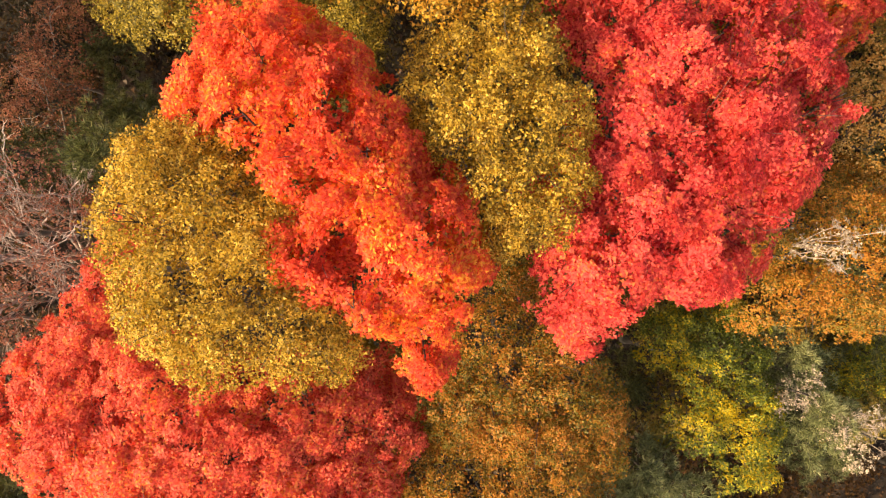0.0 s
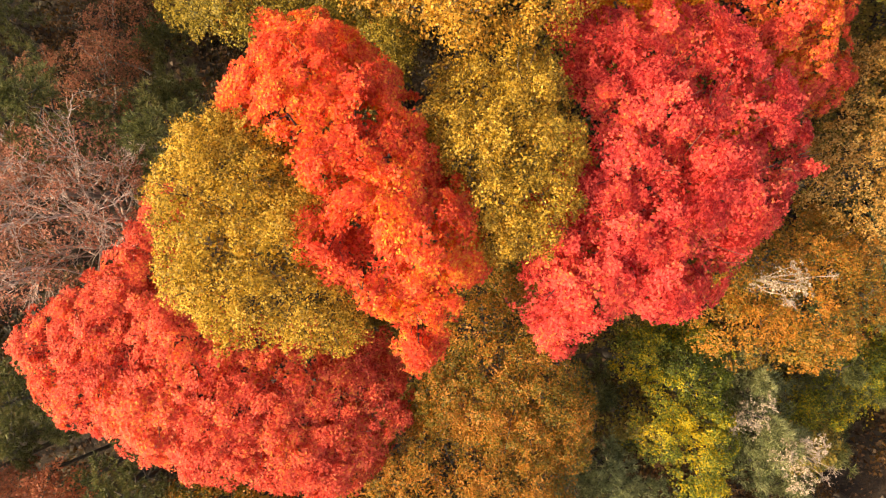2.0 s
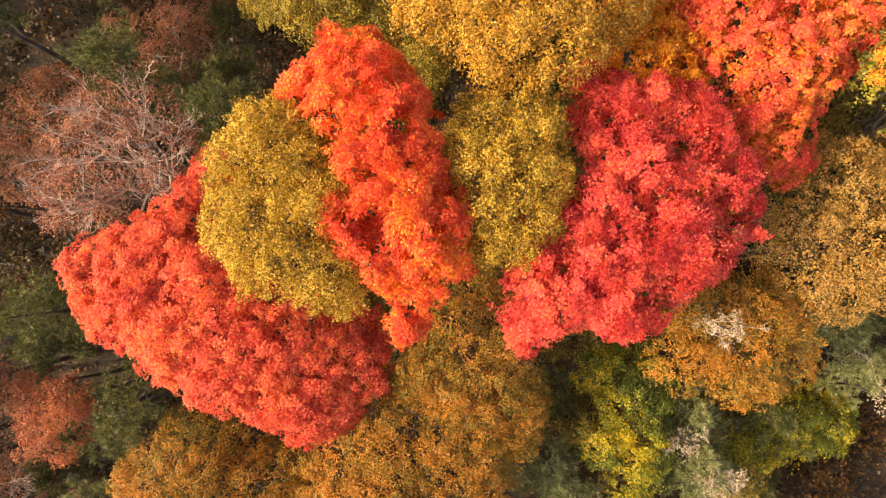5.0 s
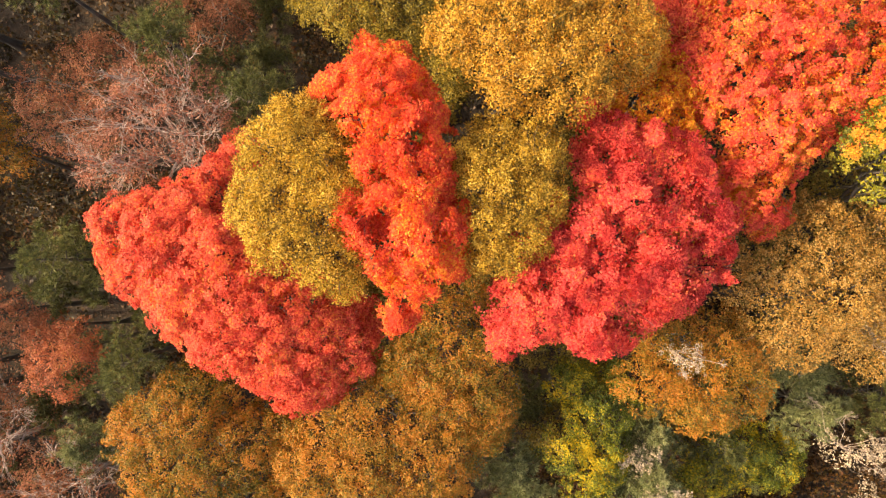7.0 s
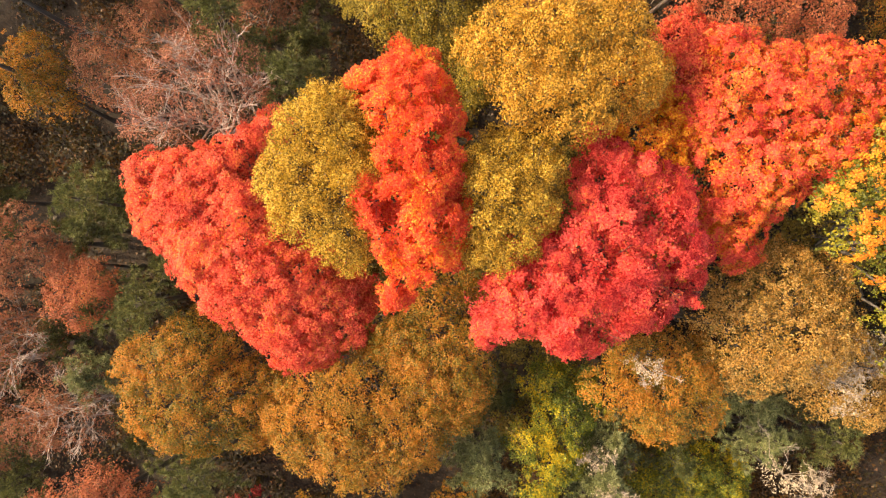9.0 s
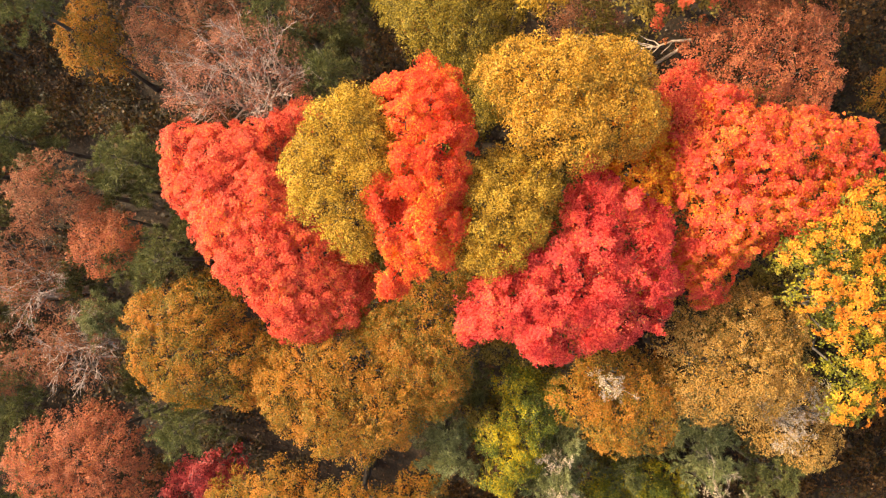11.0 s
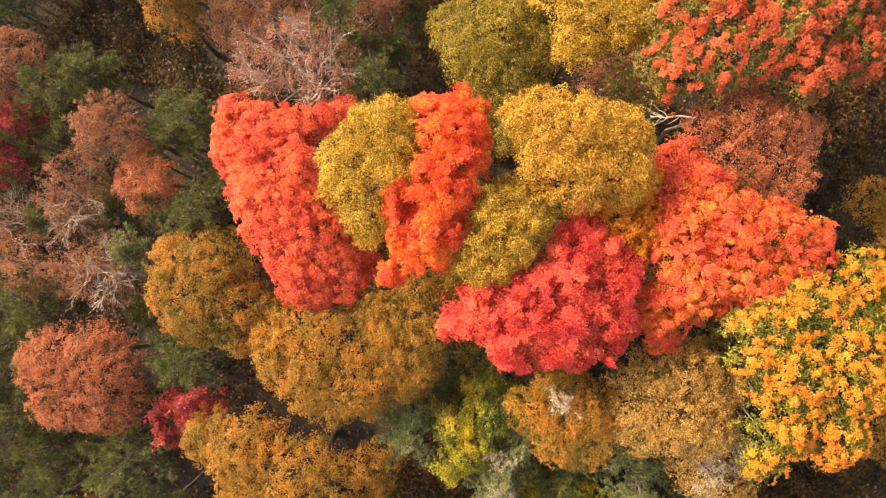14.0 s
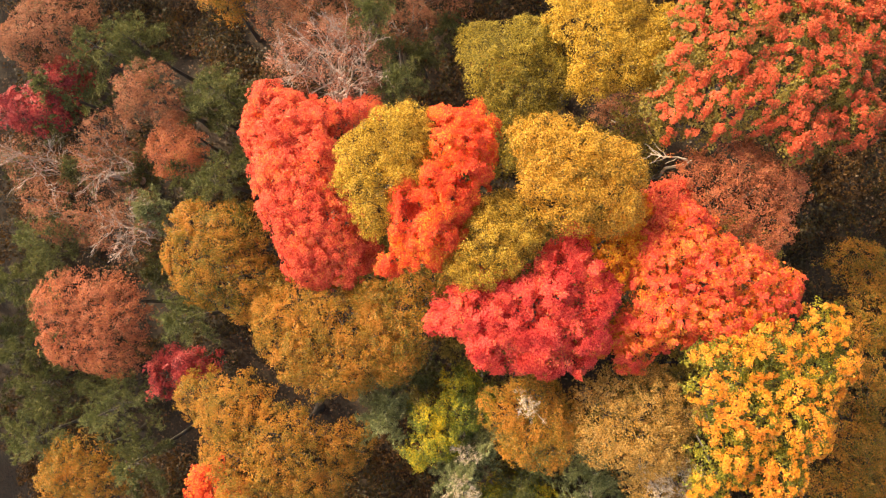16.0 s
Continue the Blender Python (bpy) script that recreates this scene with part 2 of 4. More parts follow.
def ground_height(x, y):
    slope = 0.15 * 26 * np.tanh(np.asarray(y) / 26)
    return slope + 0.25 * np.sin(np.asarray(x) * 0.31 + 1) * np.cos(np.asarray(y) * 0.27)


# ---- ground ----
def ground():
    ring = np.concatenate([-np.geomspace(1500, 30, 14), np.linspace(-28, 28, 57), np.geomspace(30, 1500, 14)])
    gx, gy = np.meshgrid(ring, ring)
    gz = ground_height(gx, gy) + np.where(np.hypot(gx, gy) < 30, rng.normal(size=gx.shape) * 0.05, 0)
    n = len(ring)
    idx = np.arange(n * n).reshape(n, n)
    faces = np.stack([idx[:-1, :-1], idx[:-1, 1:], idx[1:, 1:], idx[1:, :-1]], -1).reshape(-1, 4)
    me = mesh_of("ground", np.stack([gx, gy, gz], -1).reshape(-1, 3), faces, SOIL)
    tagged(new("ground", me), "forest floor of soil and leaf mould, coloured dark for shade", "ground", kind="structure")
    n = 30000
    x, y = rng.uniform(-24, 24, n), rng.uniform(-24, 24, n)
    at = np.stack([x, y, ground_height(x, y) + rng.uniform(0.04, 0.12, n)], 1)
    tilt = np.array([[0, 0, 1.0]]) + rng.normal(size=(n, 3)) * 0.4
    me = mesh_of("leaf_litter", *leaf_blades(at, tilt, rng.uniform(0.1, 0.2, n), small=True), LEAVES["litter"])
    tagged(new("leaf_litter", me), "dry brown fallen leaves covering the forest floor", "leaf litter", kind="stuff")


ground()
CROWNS = []


# ---- trees ----
def ripple(p, length, seed):
    """A smooth uneven field over the plan, about -1 to 1, with bumps of that length."""
    dice = np.random.default_rng(seed)
    total = np.zeros(len(p))
    for _ in range(9):
        ang, wave = dice.uniform(0, 2 * math.pi), length * dice.uniform(0.7, 1.7)
        total += np.sin((p[:, 0] * math.cos(ang) + p[:, 1] * math.sin(ang)) * 2 * math.pi / wave + dice.uniform(0, 6.28))
    return total / 3.0


def crown_top(p, lobes):
    """Height of the crown's upper surface over the plan, and how far each place lies outside the lobes."""
    d = np.hypot(p[:, None, 0] - lobes[None, :, 0], p[:, None, 1] - lobes[None, :, 1])
    h = lobes[None, :, 2] + 0.75 * lobes[None, :, 3] * (1 - (d / lobes[None, :, 3]) ** 2)
    most = h.max(1, keepdims=True)
    return most[:, 0] + np.log(np.exp(2.6 * (h - most)).sum(1)) / 2.6 - 0.2, (d - lobes[None, :, 3]).min(1)


def crown_leaves(lobes, per_m2, size, reach, width, layers="abcd", tuft=False, relief=0.3, bump=1.0, gap=0.0, tousle=0.3,
                 ragged=0.25, radial=1.0, small=True, grow=0.1, crowd=2.4, loose=0.13, rim=0.12, drop=1.0):
    """Leaves on flat sprays over a crown: a lit outer layer (a), a fill below it (b), the inside (c) and the hanging edge (d).
    reach, width: a spray's length and width; tuft: round tufts for fans; gap: share of the outer layer left open; radial: how strictly sprays point outwards;
    crowd: how many sprays overlap; loose: how unevenly high they stand; rim: how far the crown rolls off at its edge;
    drop: how deep the fill lies."""
    lobes = np.array(lobes, float)
    mid = (lobes[:, :2] * lobes[:, 3:4] ** 2).sum(0) / (lobes[:, 3] ** 2).sum()
    seed = int(rng.integers(1, 100000))
    at, normal, sizes = [], [], []
    share = {"a": 0.43, "b": 0.28, "c": 0.21, "d": 0.08}
    for layer in layers:
        big = {"a": 1.0, "b": 1.15, "c": 1.5, "d": 1.5}[layer]
        long_, wide_ = reach * (1.0 if layer == "a" else 1.15), width * (1.0 if layer == "a" else 1.2)
        density = (crowd if layer == "a" else 2.4) / (long_ * wide_)
        m = max(4, int(per_m2 * share[layer] / density / big ** 1.3))
        p = []
        for x, y, z, r in lobes:
            n = rng.poisson(density * math.pi * (r * 1.15) ** 2)
            ang, rad = rng.uniform(0, 2 * math.pi, n), r * 1.15 * np.sqrt(rng.random(n))
            p.append(np.stack([x + rad * np.cos(ang), y + rad * np.sin(ang)], 1))
        p = np.concatenate(p)
        d = np.hypot(p[:, None, 0] - lobes[None, :, 0], p[:, None, 1] - lobes[None, :, 1])
        once = rng.random(len(p)) < 1.0 / np.maximum((d < lobes[None, :, 3] * 1.15).sum(1), 1)
        top, out = crown_top(p, lobes)
        edge = grow - 0.3 * long_ + ragged * (0.6 * ripple(p, 1.0, seed + 1) + 0.6 * ripple(p, 0.4, seed + 3)) - (0.1 if layer == "c" else 0.0)
        keep = once & (out < edge + (rng.exponential(0.16, len(p)) if layer in "ab" else 0.0))
        if layer == "a" and gap:
            keep &= ripple(p, 1.1 * bump, seed + 2) + rng.normal(size=len(p)) * 0.15 > np.quantile(ripple(p, 1.1 * bump, seed + 2), gap)
        if layer == "d":
            keep &= out > -0.55
        p, out = p[keep], out[keep]
        n = len(p)
        if not n:
            continue

        def skin(q):
            height, away_by = crown_top(q, lobes)
            return height - rim * np.exp(np.minimum(away_by, 0.4) / 0.45) + relief * (0.7 * ripple(q, bump, seed) + 0.45 * ripple(q, bump * 0.45, seed + 4))

        step = 0.12
        here = skin(p)
        slope = np.stack([here - skin(p + np.array([step, 0])), here - skin(p + np.array([0, step])), np.full(n, step)], 1)
        axis = unit(unit(slope) + np.array([0, 0, 0.45]) + rng.normal(size=(n, 3)) * 0.2)
        low = {"a": rng.normal(size=n) * loose, "b": drop * (0.18 + 0.3 * rng.random(n)), "c": 0.4 + 0.8 * rng.random(n), "d": 0.4 + 1.3 * rng.random(n)}[layer]
        c = np.concatenate([p, (here - low)[:, None]], 1)
        away = np.concatenate([p - mid, np.zeros((n, 1))], 1)
        away = unit(unit(away) * radial + unit(slope) * 0.5 + rng.normal(size=(n, 3)) * 0.6)
        e1 = unit(away - axis * (away * axis).sum(1, keepdims=True))
        e2 = np.cross(axis, e1)
        scale = np.exp(rng.normal(size=(n, 1, 1)) * 0.25)
        if tuft:
            g = rng.normal(size=(n, m, 3)) * 0.36
            along, across, high = g[..., 0:1] * long_, g[..., 1:2] * wide_, g[..., 2:3] * 0.22 * long_
        else:
            turn = (rng.integers(0, 5, (n, m, 1)) / 4 - 0.5) * 2.0
            far = rng.random((n, m, 1)) ** 0.6 * (1.0 - 0.42 * np.abs(turn))
            along = long_ * (np.cos(turn) * far - 0.3) + rng.normal(size=far.shape) * 0.08 * wide_
            across = wide_ * 1.05 * np.sin(turn) * far + rng.normal(size=far.shape) * 0.1 * wide_
            high = rng.normal(size=far.shape) * 0.05 * long_
        along, across = along * scale, across * scale
        droop = (along ** 2 + across ** 2) * (0.45 / long_)
        spot = (c[:, None] + e1[:, None] * along + e2[:, None] * across + axis[:, None] * (high - droop)).reshape(-1, 3)
        at.append(spot)
        normal.append(np.repeat(axis, m, 0) + rng.normal(size=(n * m, 3)) * (tousle if layer == "a" else tousle + 0.15))
        sizes.append(np.full(n * m, size * big))
    at, normal, sizes = np.concatenate(at), np.concatenate(normal), np.concatenate(sizes)
    return leaf_blades(at, normal, sizes * rng.uniform(0.7, 1.3, len(at)), fold=0.1, small=small)


def broadleaf(name, label, category, lobes, leaves, look_of, wood=None, group="", second=None, twigs=True):
    """A broadleaved tree: tapered trunk, one limb for each lobe of the crown, and the leaves on sprays."""
    wood = wood or BARK
    lobes = np.array(lobes)
    weight = lobes[:, 3] ** 2
    cx, cy = (lobes[:, 0] * weight).sum() / weight.sum(), (lobes[:, 1] * weight).sum() / weight.sum()
    top = (lobes[:, 2] * weight).sum() / weight.sum()
    near = np.argmin(np.hypot(lobes[:, 0] - cx, lobes[:, 1] - cy) - 0.5 * lobes[:, 3])
    cx, cy = lobes[near, :2]
    base = np.array([cx, cy, float(ground_height(cx, cy)) - 0.1])
    tree = new(name)
    tree.location = base
    tagged(tree, label, category, group or "trees of the autumn wood")
    tall = top - base[2]
    fork = np.array([0, 0, tall * 0.55])
    girth = 0.012 * tall + 0.018 * math.sqrt(weight.sum())
    t = np.linspace(0, 1, 9)
    path = np.stack([0.12 * np.sin(t * 5 + cx), 0.12 * np.cos(t * 4 + cy) - 0.12, t * tall * 0.84], 1)
    rad = girth * (1 - 0.8 * t) + girth * 0.7 * np.exp(-t * 22)
    part("trunk", mesh_of("trunk", *tube(path, rad, 9), wood), tree)
    for x, y, z, r in lobes:
        start = fork + np.array([0, 0, rng.uniform(-0.12, 0.22) * tall])
        start[:2] += path[5, :2]
        end = np.array([x, y, z + 0.25 * r]) - base
        limb, fine = part("limb", mesh_of("limb", *bent(start, end, girth * 0.34, 0.015, 6, 0.035, 6), wood), tree), []
        for _ in range(int(2 + 3 * r) if twigs else 0):
            d = unit(rng.normal(size=(1, 3)))[0] * r * 0.8
            d[2] = abs(d[2]) * 0.8
            fine.append(bent(start + (end - start) * rng.uniform(0.6, 1), end + d, 0.012, 0.004, 3, 0.05, 4))
        if fine:
            tagged(part("twig", mesh_of("twig", *joined(fine), wood), limb), kind="stuff")
    own = lobes - np.array([*base, 0])
    part("crown", mesh_of("crown", *crown_leaves(own, layers="a" if second else "abcd", **look_of), LEAVES[leaves]), tree)
    if second:
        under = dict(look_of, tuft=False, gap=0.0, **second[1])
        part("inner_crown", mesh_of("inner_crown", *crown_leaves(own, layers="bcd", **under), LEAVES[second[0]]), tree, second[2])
    CROWNS.extend(lobes.tolist())
    return tree


def red_maple(label, lobes, tier=False, fine=False):
    if tier:
        style = dict(per_m2=5600 if fine else 2500, size=0.06 if fine else 0.075, reach=0.62, width=0.42, relief=0.2, bump=1.1, gap=0.34, tousle=0.26, ragged=0.3, drop=1.7)
        return broadleaf("red_maple", label, "maple tree", lobes, "crimson" if fine else "magenta", style)
    style = dict(per_m2=4300, size=0.06, reach=0.44, width=0.34, relief=0.1, bump=1.1, gap=0.06, tousle=0.3, ragged=0.22)
    return broadleaf("red_maple", label, "maple tree", lobes, "scarlet", style)


def orange_maple(label, lobes, tuft=False, brick=False, fine=False):
    if brick:
        style = dict(per_m2=2600, size=0.07, reach=0.42, width=0.26, relief=0.14, bump=0.9, gap=0.12, tousle=0.35, crowd=1.5)
        return broadleaf("orange_maple", label, "maple tree", lobes, "brick", style, second=("mossy", dict(per_m2=2800), "brown-green inner leaves"))
    if tuft:
        style = dict(per_m2=3300, size=0.065, reach=0.36, width=0.26, relief=0.2, bump=0.9, gap=0.1, tousle=0.35, crowd=1.5)
        return broadleaf("orange_maple", label, "maple tree", lobes, "coral", style, second=("ember", dict(per_m2=3200), "orange and amber inner leaves"))
    style = dict(per_m2=5400 if fine else 2500, size=0.06 if fine else 0.075, reach=0.46, width=0.36, relief=0.2, bump=1.2, gap=0.18, tousle=0.32, ragged=0.32, drop=1.5)
    return broadleaf("orange_maple", label, "maple tree", lobes, "flame", style)


def yellow_maple(label, lobes, amber=False):
    if amber:
        return broadleaf("yellow_maple", label, "maple tree", lobes, "amber", dict(per_m2=2900, size=0.065, reach=0.36, width=0.3, tousle=0.4))
    style = dict(per_m2=1700, size=0.06, reach=0.27, width=0.2, tuft=True, relief=0.15, bump=0.9, gap=0.0, tousle=0.45, crowd=0.55, loose=0.08)
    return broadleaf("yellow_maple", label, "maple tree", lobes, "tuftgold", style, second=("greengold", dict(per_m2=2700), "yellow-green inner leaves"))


def olive_birch(label, lobes, gold=False, fine=False, dull=False):
    style = dict(per_m2=4000 if fine else 2900, size=0.048 if fine else 0.054, reach=0.3, width=0.26, tuft=True, relief=0.2, bump=0.8, gap=0.08, tousle=0.6, ragged=0.16)
    # dull: takes the olive palette that has shade put into its colour
    return broadleaf("birch", label, "birch tree", lobes, "gold" if gold else "shade_olive" if dull else "olive", style)


def brown_birch(label, lobes, gold=False, tan=False, coarse=False):
    style = dict(per_m2=700 if coarse else 2600, size=0.1 if coarse else 0.05, reach=0.44, width=0.24, relief=0.16, bump=1.1, gap=0.12, tousle=0.55, ragged=0.4, loose=0.2)
    return broadleaf("brown_leaved_tree", label, "tree", lobes, "ochre" if gold else "tan" if tan else "bronze", style)


def yellow_shrub(label, lobes):
    style = dict(per_m2=3000, size=0.055, reach=0.42, width=0.28, relief=0.3, bump=0.9, gap=0.15, tousle=0.45, ragged=0.3)
    return broadleaf("young_tree", label, "young tree", lobes, "lime", style)


def russet_oak(label, lobes, thin=1.0, tan=False, salmon=False):
    style = dict(per_m2=2300 * thin, size=0.05, reach=0.5, width=0.26, relief=0.2, bump=1.1, gap=0.22 if thin == 1 else 0.36, tousle=0.45, ragged=0.4, loose=0.2)
    return broadleaf("oak", label, "oak tree", lobes, "tan" if tan else "salmon" if salmon else "russet", style, PALE_BARK if thin < 1 else None)


def pine(label, x, y, top, reach, grey=False, name="pine", per=27):
    """A pine: straight trunk, whorls of limbs and tufts of needles along them."""
    base = np.array([x, y, float(ground_height(x, y)) - 0.1])
    tall = top - base[2]
    tree = new(name)
    tree.location = base
    tagged(tree, label, "pine tree", "pines of the autumn wood")
    t = np.linspace(0, 1, 8)
    part("trunk", mesh_of("trunk", *tube(np.stack([0.05 * np.sin(t * 6), 0.05 * np.cos(t * 5), t * tall], 1), 0.014 * tall * (1 - 0.92 * t) + 0.01, 8), BARK), tree)
    tufts, ways = [], []
    depth = min(tall * 0.7, reach * 1.7)
    z, turn = tall - 0.12, rng.random() * 6
    tufts.append(np.array([[0, 0, tall]]))
    ways.append(np.array([[0, 0, 1.0]]))
    while z > tall - depth:
        f = (tall - z) / depth
        length = reach * min(1.0, 0.1 + 1.15 * f ** 0.85)
        turn += 0.9
        for k in range(5):
            ang = turn + k * 2 * math.pi / 5 + rng.normal() * 0.22
            ln = length * rng.uniform(0.6, 1.15)
            tip = np.array([math.cos(ang) * ln, math.sin(ang) * ln, z + ln * rng.uniform(0.05, 0.35)])
            a = np.array([0, 0, z])
            part("limb", mesh_of("limb", *bent(a, tip, 0.028, 0.008, 4, 0.02, 4, 0.06), BARK), tree)
            side = np.array([-math.sin(ang), math.cos(ang), 0])
            n = max(3, int(ln / 0.17))
            for s in np.linspace(0.25, 1, n):
                p = a + (tip - a) * s
                half = max(0.05, min(s - 0.1, 1.08 - s) * ln * 0.24)
                m = max(1, int(half / 0.15))
                off = np.linspace(-half, half, 2 * m + 1)
                q = p + side * off[:, None] + (tip - a) / ln * (np.abs(off) * 0.7)[:, None] + rng.normal(size=(2 * m + 1, 3)) * 0.03
                q[:, 2] += 0.12 * np.abs(off)
                tufts.append(q)
                ways.append(unit((tip - a) / ln * 0.7 + side * np.sign(off)[:, None] * 0.5 + np.array([0, 0, 0.7])))
        z -= rng.uniform(0.45, 0.65) * max(0.8, reach / 1.5)
    at, way = np.concatenate(tufts), np.concatenate(ways)
    at = at + rng.normal(size=at.shape) * 0.06
    d = unit(np.repeat(way, per, 0) * 0.8 + unit(rng.normal(size=(len(at) * per, 3))) * 0.75)
    root = np.repeat(at, per, 0)
    length = rng.uniform(0.14, 0.28, len(root))[:, None]
    wide = unit(np.cross(d, rng.normal(size=d.shape))) * 0.02
    blade = np.stack([root - wide * 0.6, root + wide * 0.6, root + d * length], 1).reshape(-1, 3)
    part("needles", mesh_of("needles", blade, np.arange(len(blade)).reshape(-1, 3), LEAVES["greyneedles" if grey else "needles"]), tree)
    CROWNS.append([x, y, top - reach, reach])
    return tree


def twig_fan(start, way, length, radius, level, out, spread=0.6):
    """Forking twigs that leave start in the direction of way."""
    end = start + way * length
    out.append(bent(start, end, radius, radius * 0.45, 3, 0.05, 4 if level > 1 else 3))
    if level == 0:
        return
    for k in range(4 if level > 1 else 5):
        f = rng.uniform(0.3, 1.0)
        d = unit((way + rng.normal(size=3) * spread + np.array([0, 0, 0.1]))[None])[0]
        twig_fan(start + (end - start) * f, d, length * rng.uniform(0.45, 0.75), radius * 0.55, level - 1, out, spread)


def bare_tree(label, lobes, leaves="russet", per_m2=220, wood=None, name="bare_tree", levels=3, fork=None):
    """A tree that has lost most of its leaves: trunk, forking limbs and fine twigs."""
    wood = wood or GREY_WOOD
    lobes = np.array(lobes)
    cx, cy = fork[:2] if fork else (lobes[:, 0].mean(), lobes[:, 1].mean())
    base = np.array([cx, cy, float(ground_height(cx, cy)) - 0.1])
    tall = (fork[2] if fork else lobes[:, 2].max()) - base[2]
    tree = new(name)
    tree.location = base
    tagged(tree, label, "tree", "trees of the autumn wood")
    t = np.linspace(0, 1, 8)
    path = np.stack([0.1 * np.sin(t * 5), 0.1 * np.cos(t * 4) - 0.1, t * tall * 0.85], 1)
    part("trunk", mesh_of("trunk", *tube(path, 0.02 * tall * (1 - 0.8 * t) + 0.1 * np.exp(-t * 20), 9), wood), tree)
    for x, y, z, r in lobes:
        start = np.array([path[4, 0], path[4, 1], tall * (rng.uniform(0.7, 0.85) if fork else rng.uniform(0.42, 0.62))])
        end = np.array([x, y, z - 0.3 * r]) - base
        limb, fine = part("limb", mesh_of("limb", *bent(start, end, 0.065, 0.025, 6, 0.05, 6), wood), tree), []
        way = unit((end - start)[None])[0]
        for k in range(9):
            d = unit((way * 0.8 + rng.normal(size=3) * 0.6 + np.array([0, 0, 0.25]))[None])[0]
            a = start + (end - start) * (1.0 if k < 3 else rng.uniform(0.35, 0.95))
            twig_fan(a, d, r * rng.uniform(0.7, 1.15), 0.025, levels - 1, fine, 0.42)
        tagged(part("twig", mesh_of("twig", *joined(fine), wood), limb, "fine bare grey twigs"), kind="stuff")
    if per_m2:
        thin = crown_leaves(lobes - np.array([*base, 0]), per_m2, 0.05, 0.4, 0.3, relief=0.3, tousle=0.5, ragged=0.3)
        part("crown", mesh_of("crown", *thin, LEAVES[leaves]), tree, "sparse dry leaves")
    CROWNS.extend(lobes.tolist())


def dead_brush(label, x, y, z, r, lean=(0, 0), name="dead_treetop"):
    """The bleached top of a dead tree on its bare stem."""
    base = np.array([x - lean[0], y - lean[1], float(ground_height(x, y)) - 0.1])
    tree = new(name)
    tree.location = base
    tagged(tree, label, "dead tree", "dead trees of the wood")
    top = np.array([x, y, z]) - base
    part("trunk", mesh_of("trunk", *bent((0, 0, 0), top, 0.09, 0.025, 7, 0.012, 8), BARK), tree)
    fine = []
    for k in range(8):
        c = top + np.array([rng.normal() * r * 0.5, rng.normal() * r * 0.4, -abs(rng.normal()) * r * 0.4])
        fine.append(bent(top * 0.85, c, 0.014, 0.008, 4, 0.03, 4))
        for j in range(5):
            d = unit(rng.normal(size=(1, 3)) + np.array([[0, 0, 0.7]]))[0]
            twig_fan(c, d, r * rng.uniform(0.14, 0.28), 0.008, 2, fine, 0.8)
    tagged(part("twig", mesh_of("twig", *joined(fine), DEAD_WOOD), tree, "bleached twigs"), kind="stuff")
    heads = [(top[0] + rng.normal() * r * 0.55, top[1] + rng.normal() * r * 0.45, top[2] - rng.uniform(0, 0.3) * r, r * rng.uniform(0.24, 0.42)) for _ in range(7)]
    dry = crown_leaves(heads, 1700, 0.042, 0.26, 0.12, layers="ab", tousle=0.6, gap=0.25, ragged=0.35, crowd=1.2)
    part("crown", mesh_of("crown", *dry, LEAVES["bleached"]), tree, "bleached dry leaf tufts")


def snag(label, a, b, name="dead_tree"):
    """A bleached trunk that leans across between the crowns, with bare branches."""
    a, b = np.array(a, float), np.array(b, float)
    tree = new(name)
    foot = np.array([a[0], a[1], float(ground_height(a[0], a[1])) - 0.1])
    tree.location = foot
    tagged(tree, label, "dead tree", "dead trees of the wood")
    part("trunk", mesh_of("trunk", *bent((0, 0, 0), a - foot, 0.12, 0.06, 6, 0.01, 8), DEAD_WOOD), tree)
    part("limb", mesh_of("limb", *bent(a - foot, b - foot, 0.06, 0.02, 6, 0.02, 7), DEAD_WOOD), tree)
    way = unit((b - a)[None])[0]
    side = np.array([-way[1], way[0], 0.25])
    for k in range(7):
        f = rng.uniform(0.15, 0.95)
        p = a - foot + (b - a) * f
        d = way * 0.9 + side * rng.choice([-1, 1]) * rng.uniform(0.4, 0.9)
        part("branch", mesh_of("branch", *bent(p, p + d * rng.uniform(0.4, 0.9), 0.028, 0.008, 4, 0.04, 5), DEAD_WOOD), tree)


def shrub(label, x, y, r, tall, leaves, per_m2=170):
    z = float(ground_height(x, y)) + tall
    lobes = [(x + r * 0.6 * math.cos(a), y + r * 0.6 * math.sin(a), z - rng.uniform(0, 0.8) - 0.6 * r, r * rng.uniform(0.55, 0.8)) for a in rng.uniform(0, 6.28, 3)]
    style = dict(per_m2=per_m2, size=0.13, reach=0.6, width=0.5, relief=0.2, tousle=0.5)
    return broadleaf("shrub", label, "shrub", lobes, leaves, style, group="undergrowth shrubs", twigs=False)


# ---- trees from the plan ----
orange_maple("tall maple with flaming orange-red autumn leaves",
      [(-3.24, 3.84, 13.53, 0.82), (-2.40, 2.89, 14.81, 1.09), (-1.62, 2.30, 15.05, 1.01), (-4.10, 2.76, 13.60, 0.63), (-1.98, 1.63, 15.23, 0.84), (-1.04, 1.48, 15.22, 0.89), (-0.85, 0.50, 15.02, 1.07), (-1.77, -0.03, 15.16, 0.79), (-0.06, -0.03, 14.87, 0.97), (0.14, 0.70, 15.16, 0.67), (-0.09, -1.13, 14.16, 0.70), (-0.03, -2.05, 13.55, 0.48), (-1.13, -0.94, 15.21, 0.36), (0.58, -0.25, 14.54, 0.45), (-3.65, 3.39, 14.00, 0.43), (-2.82, 2.09, 15.24, 0.58)], fine=True)
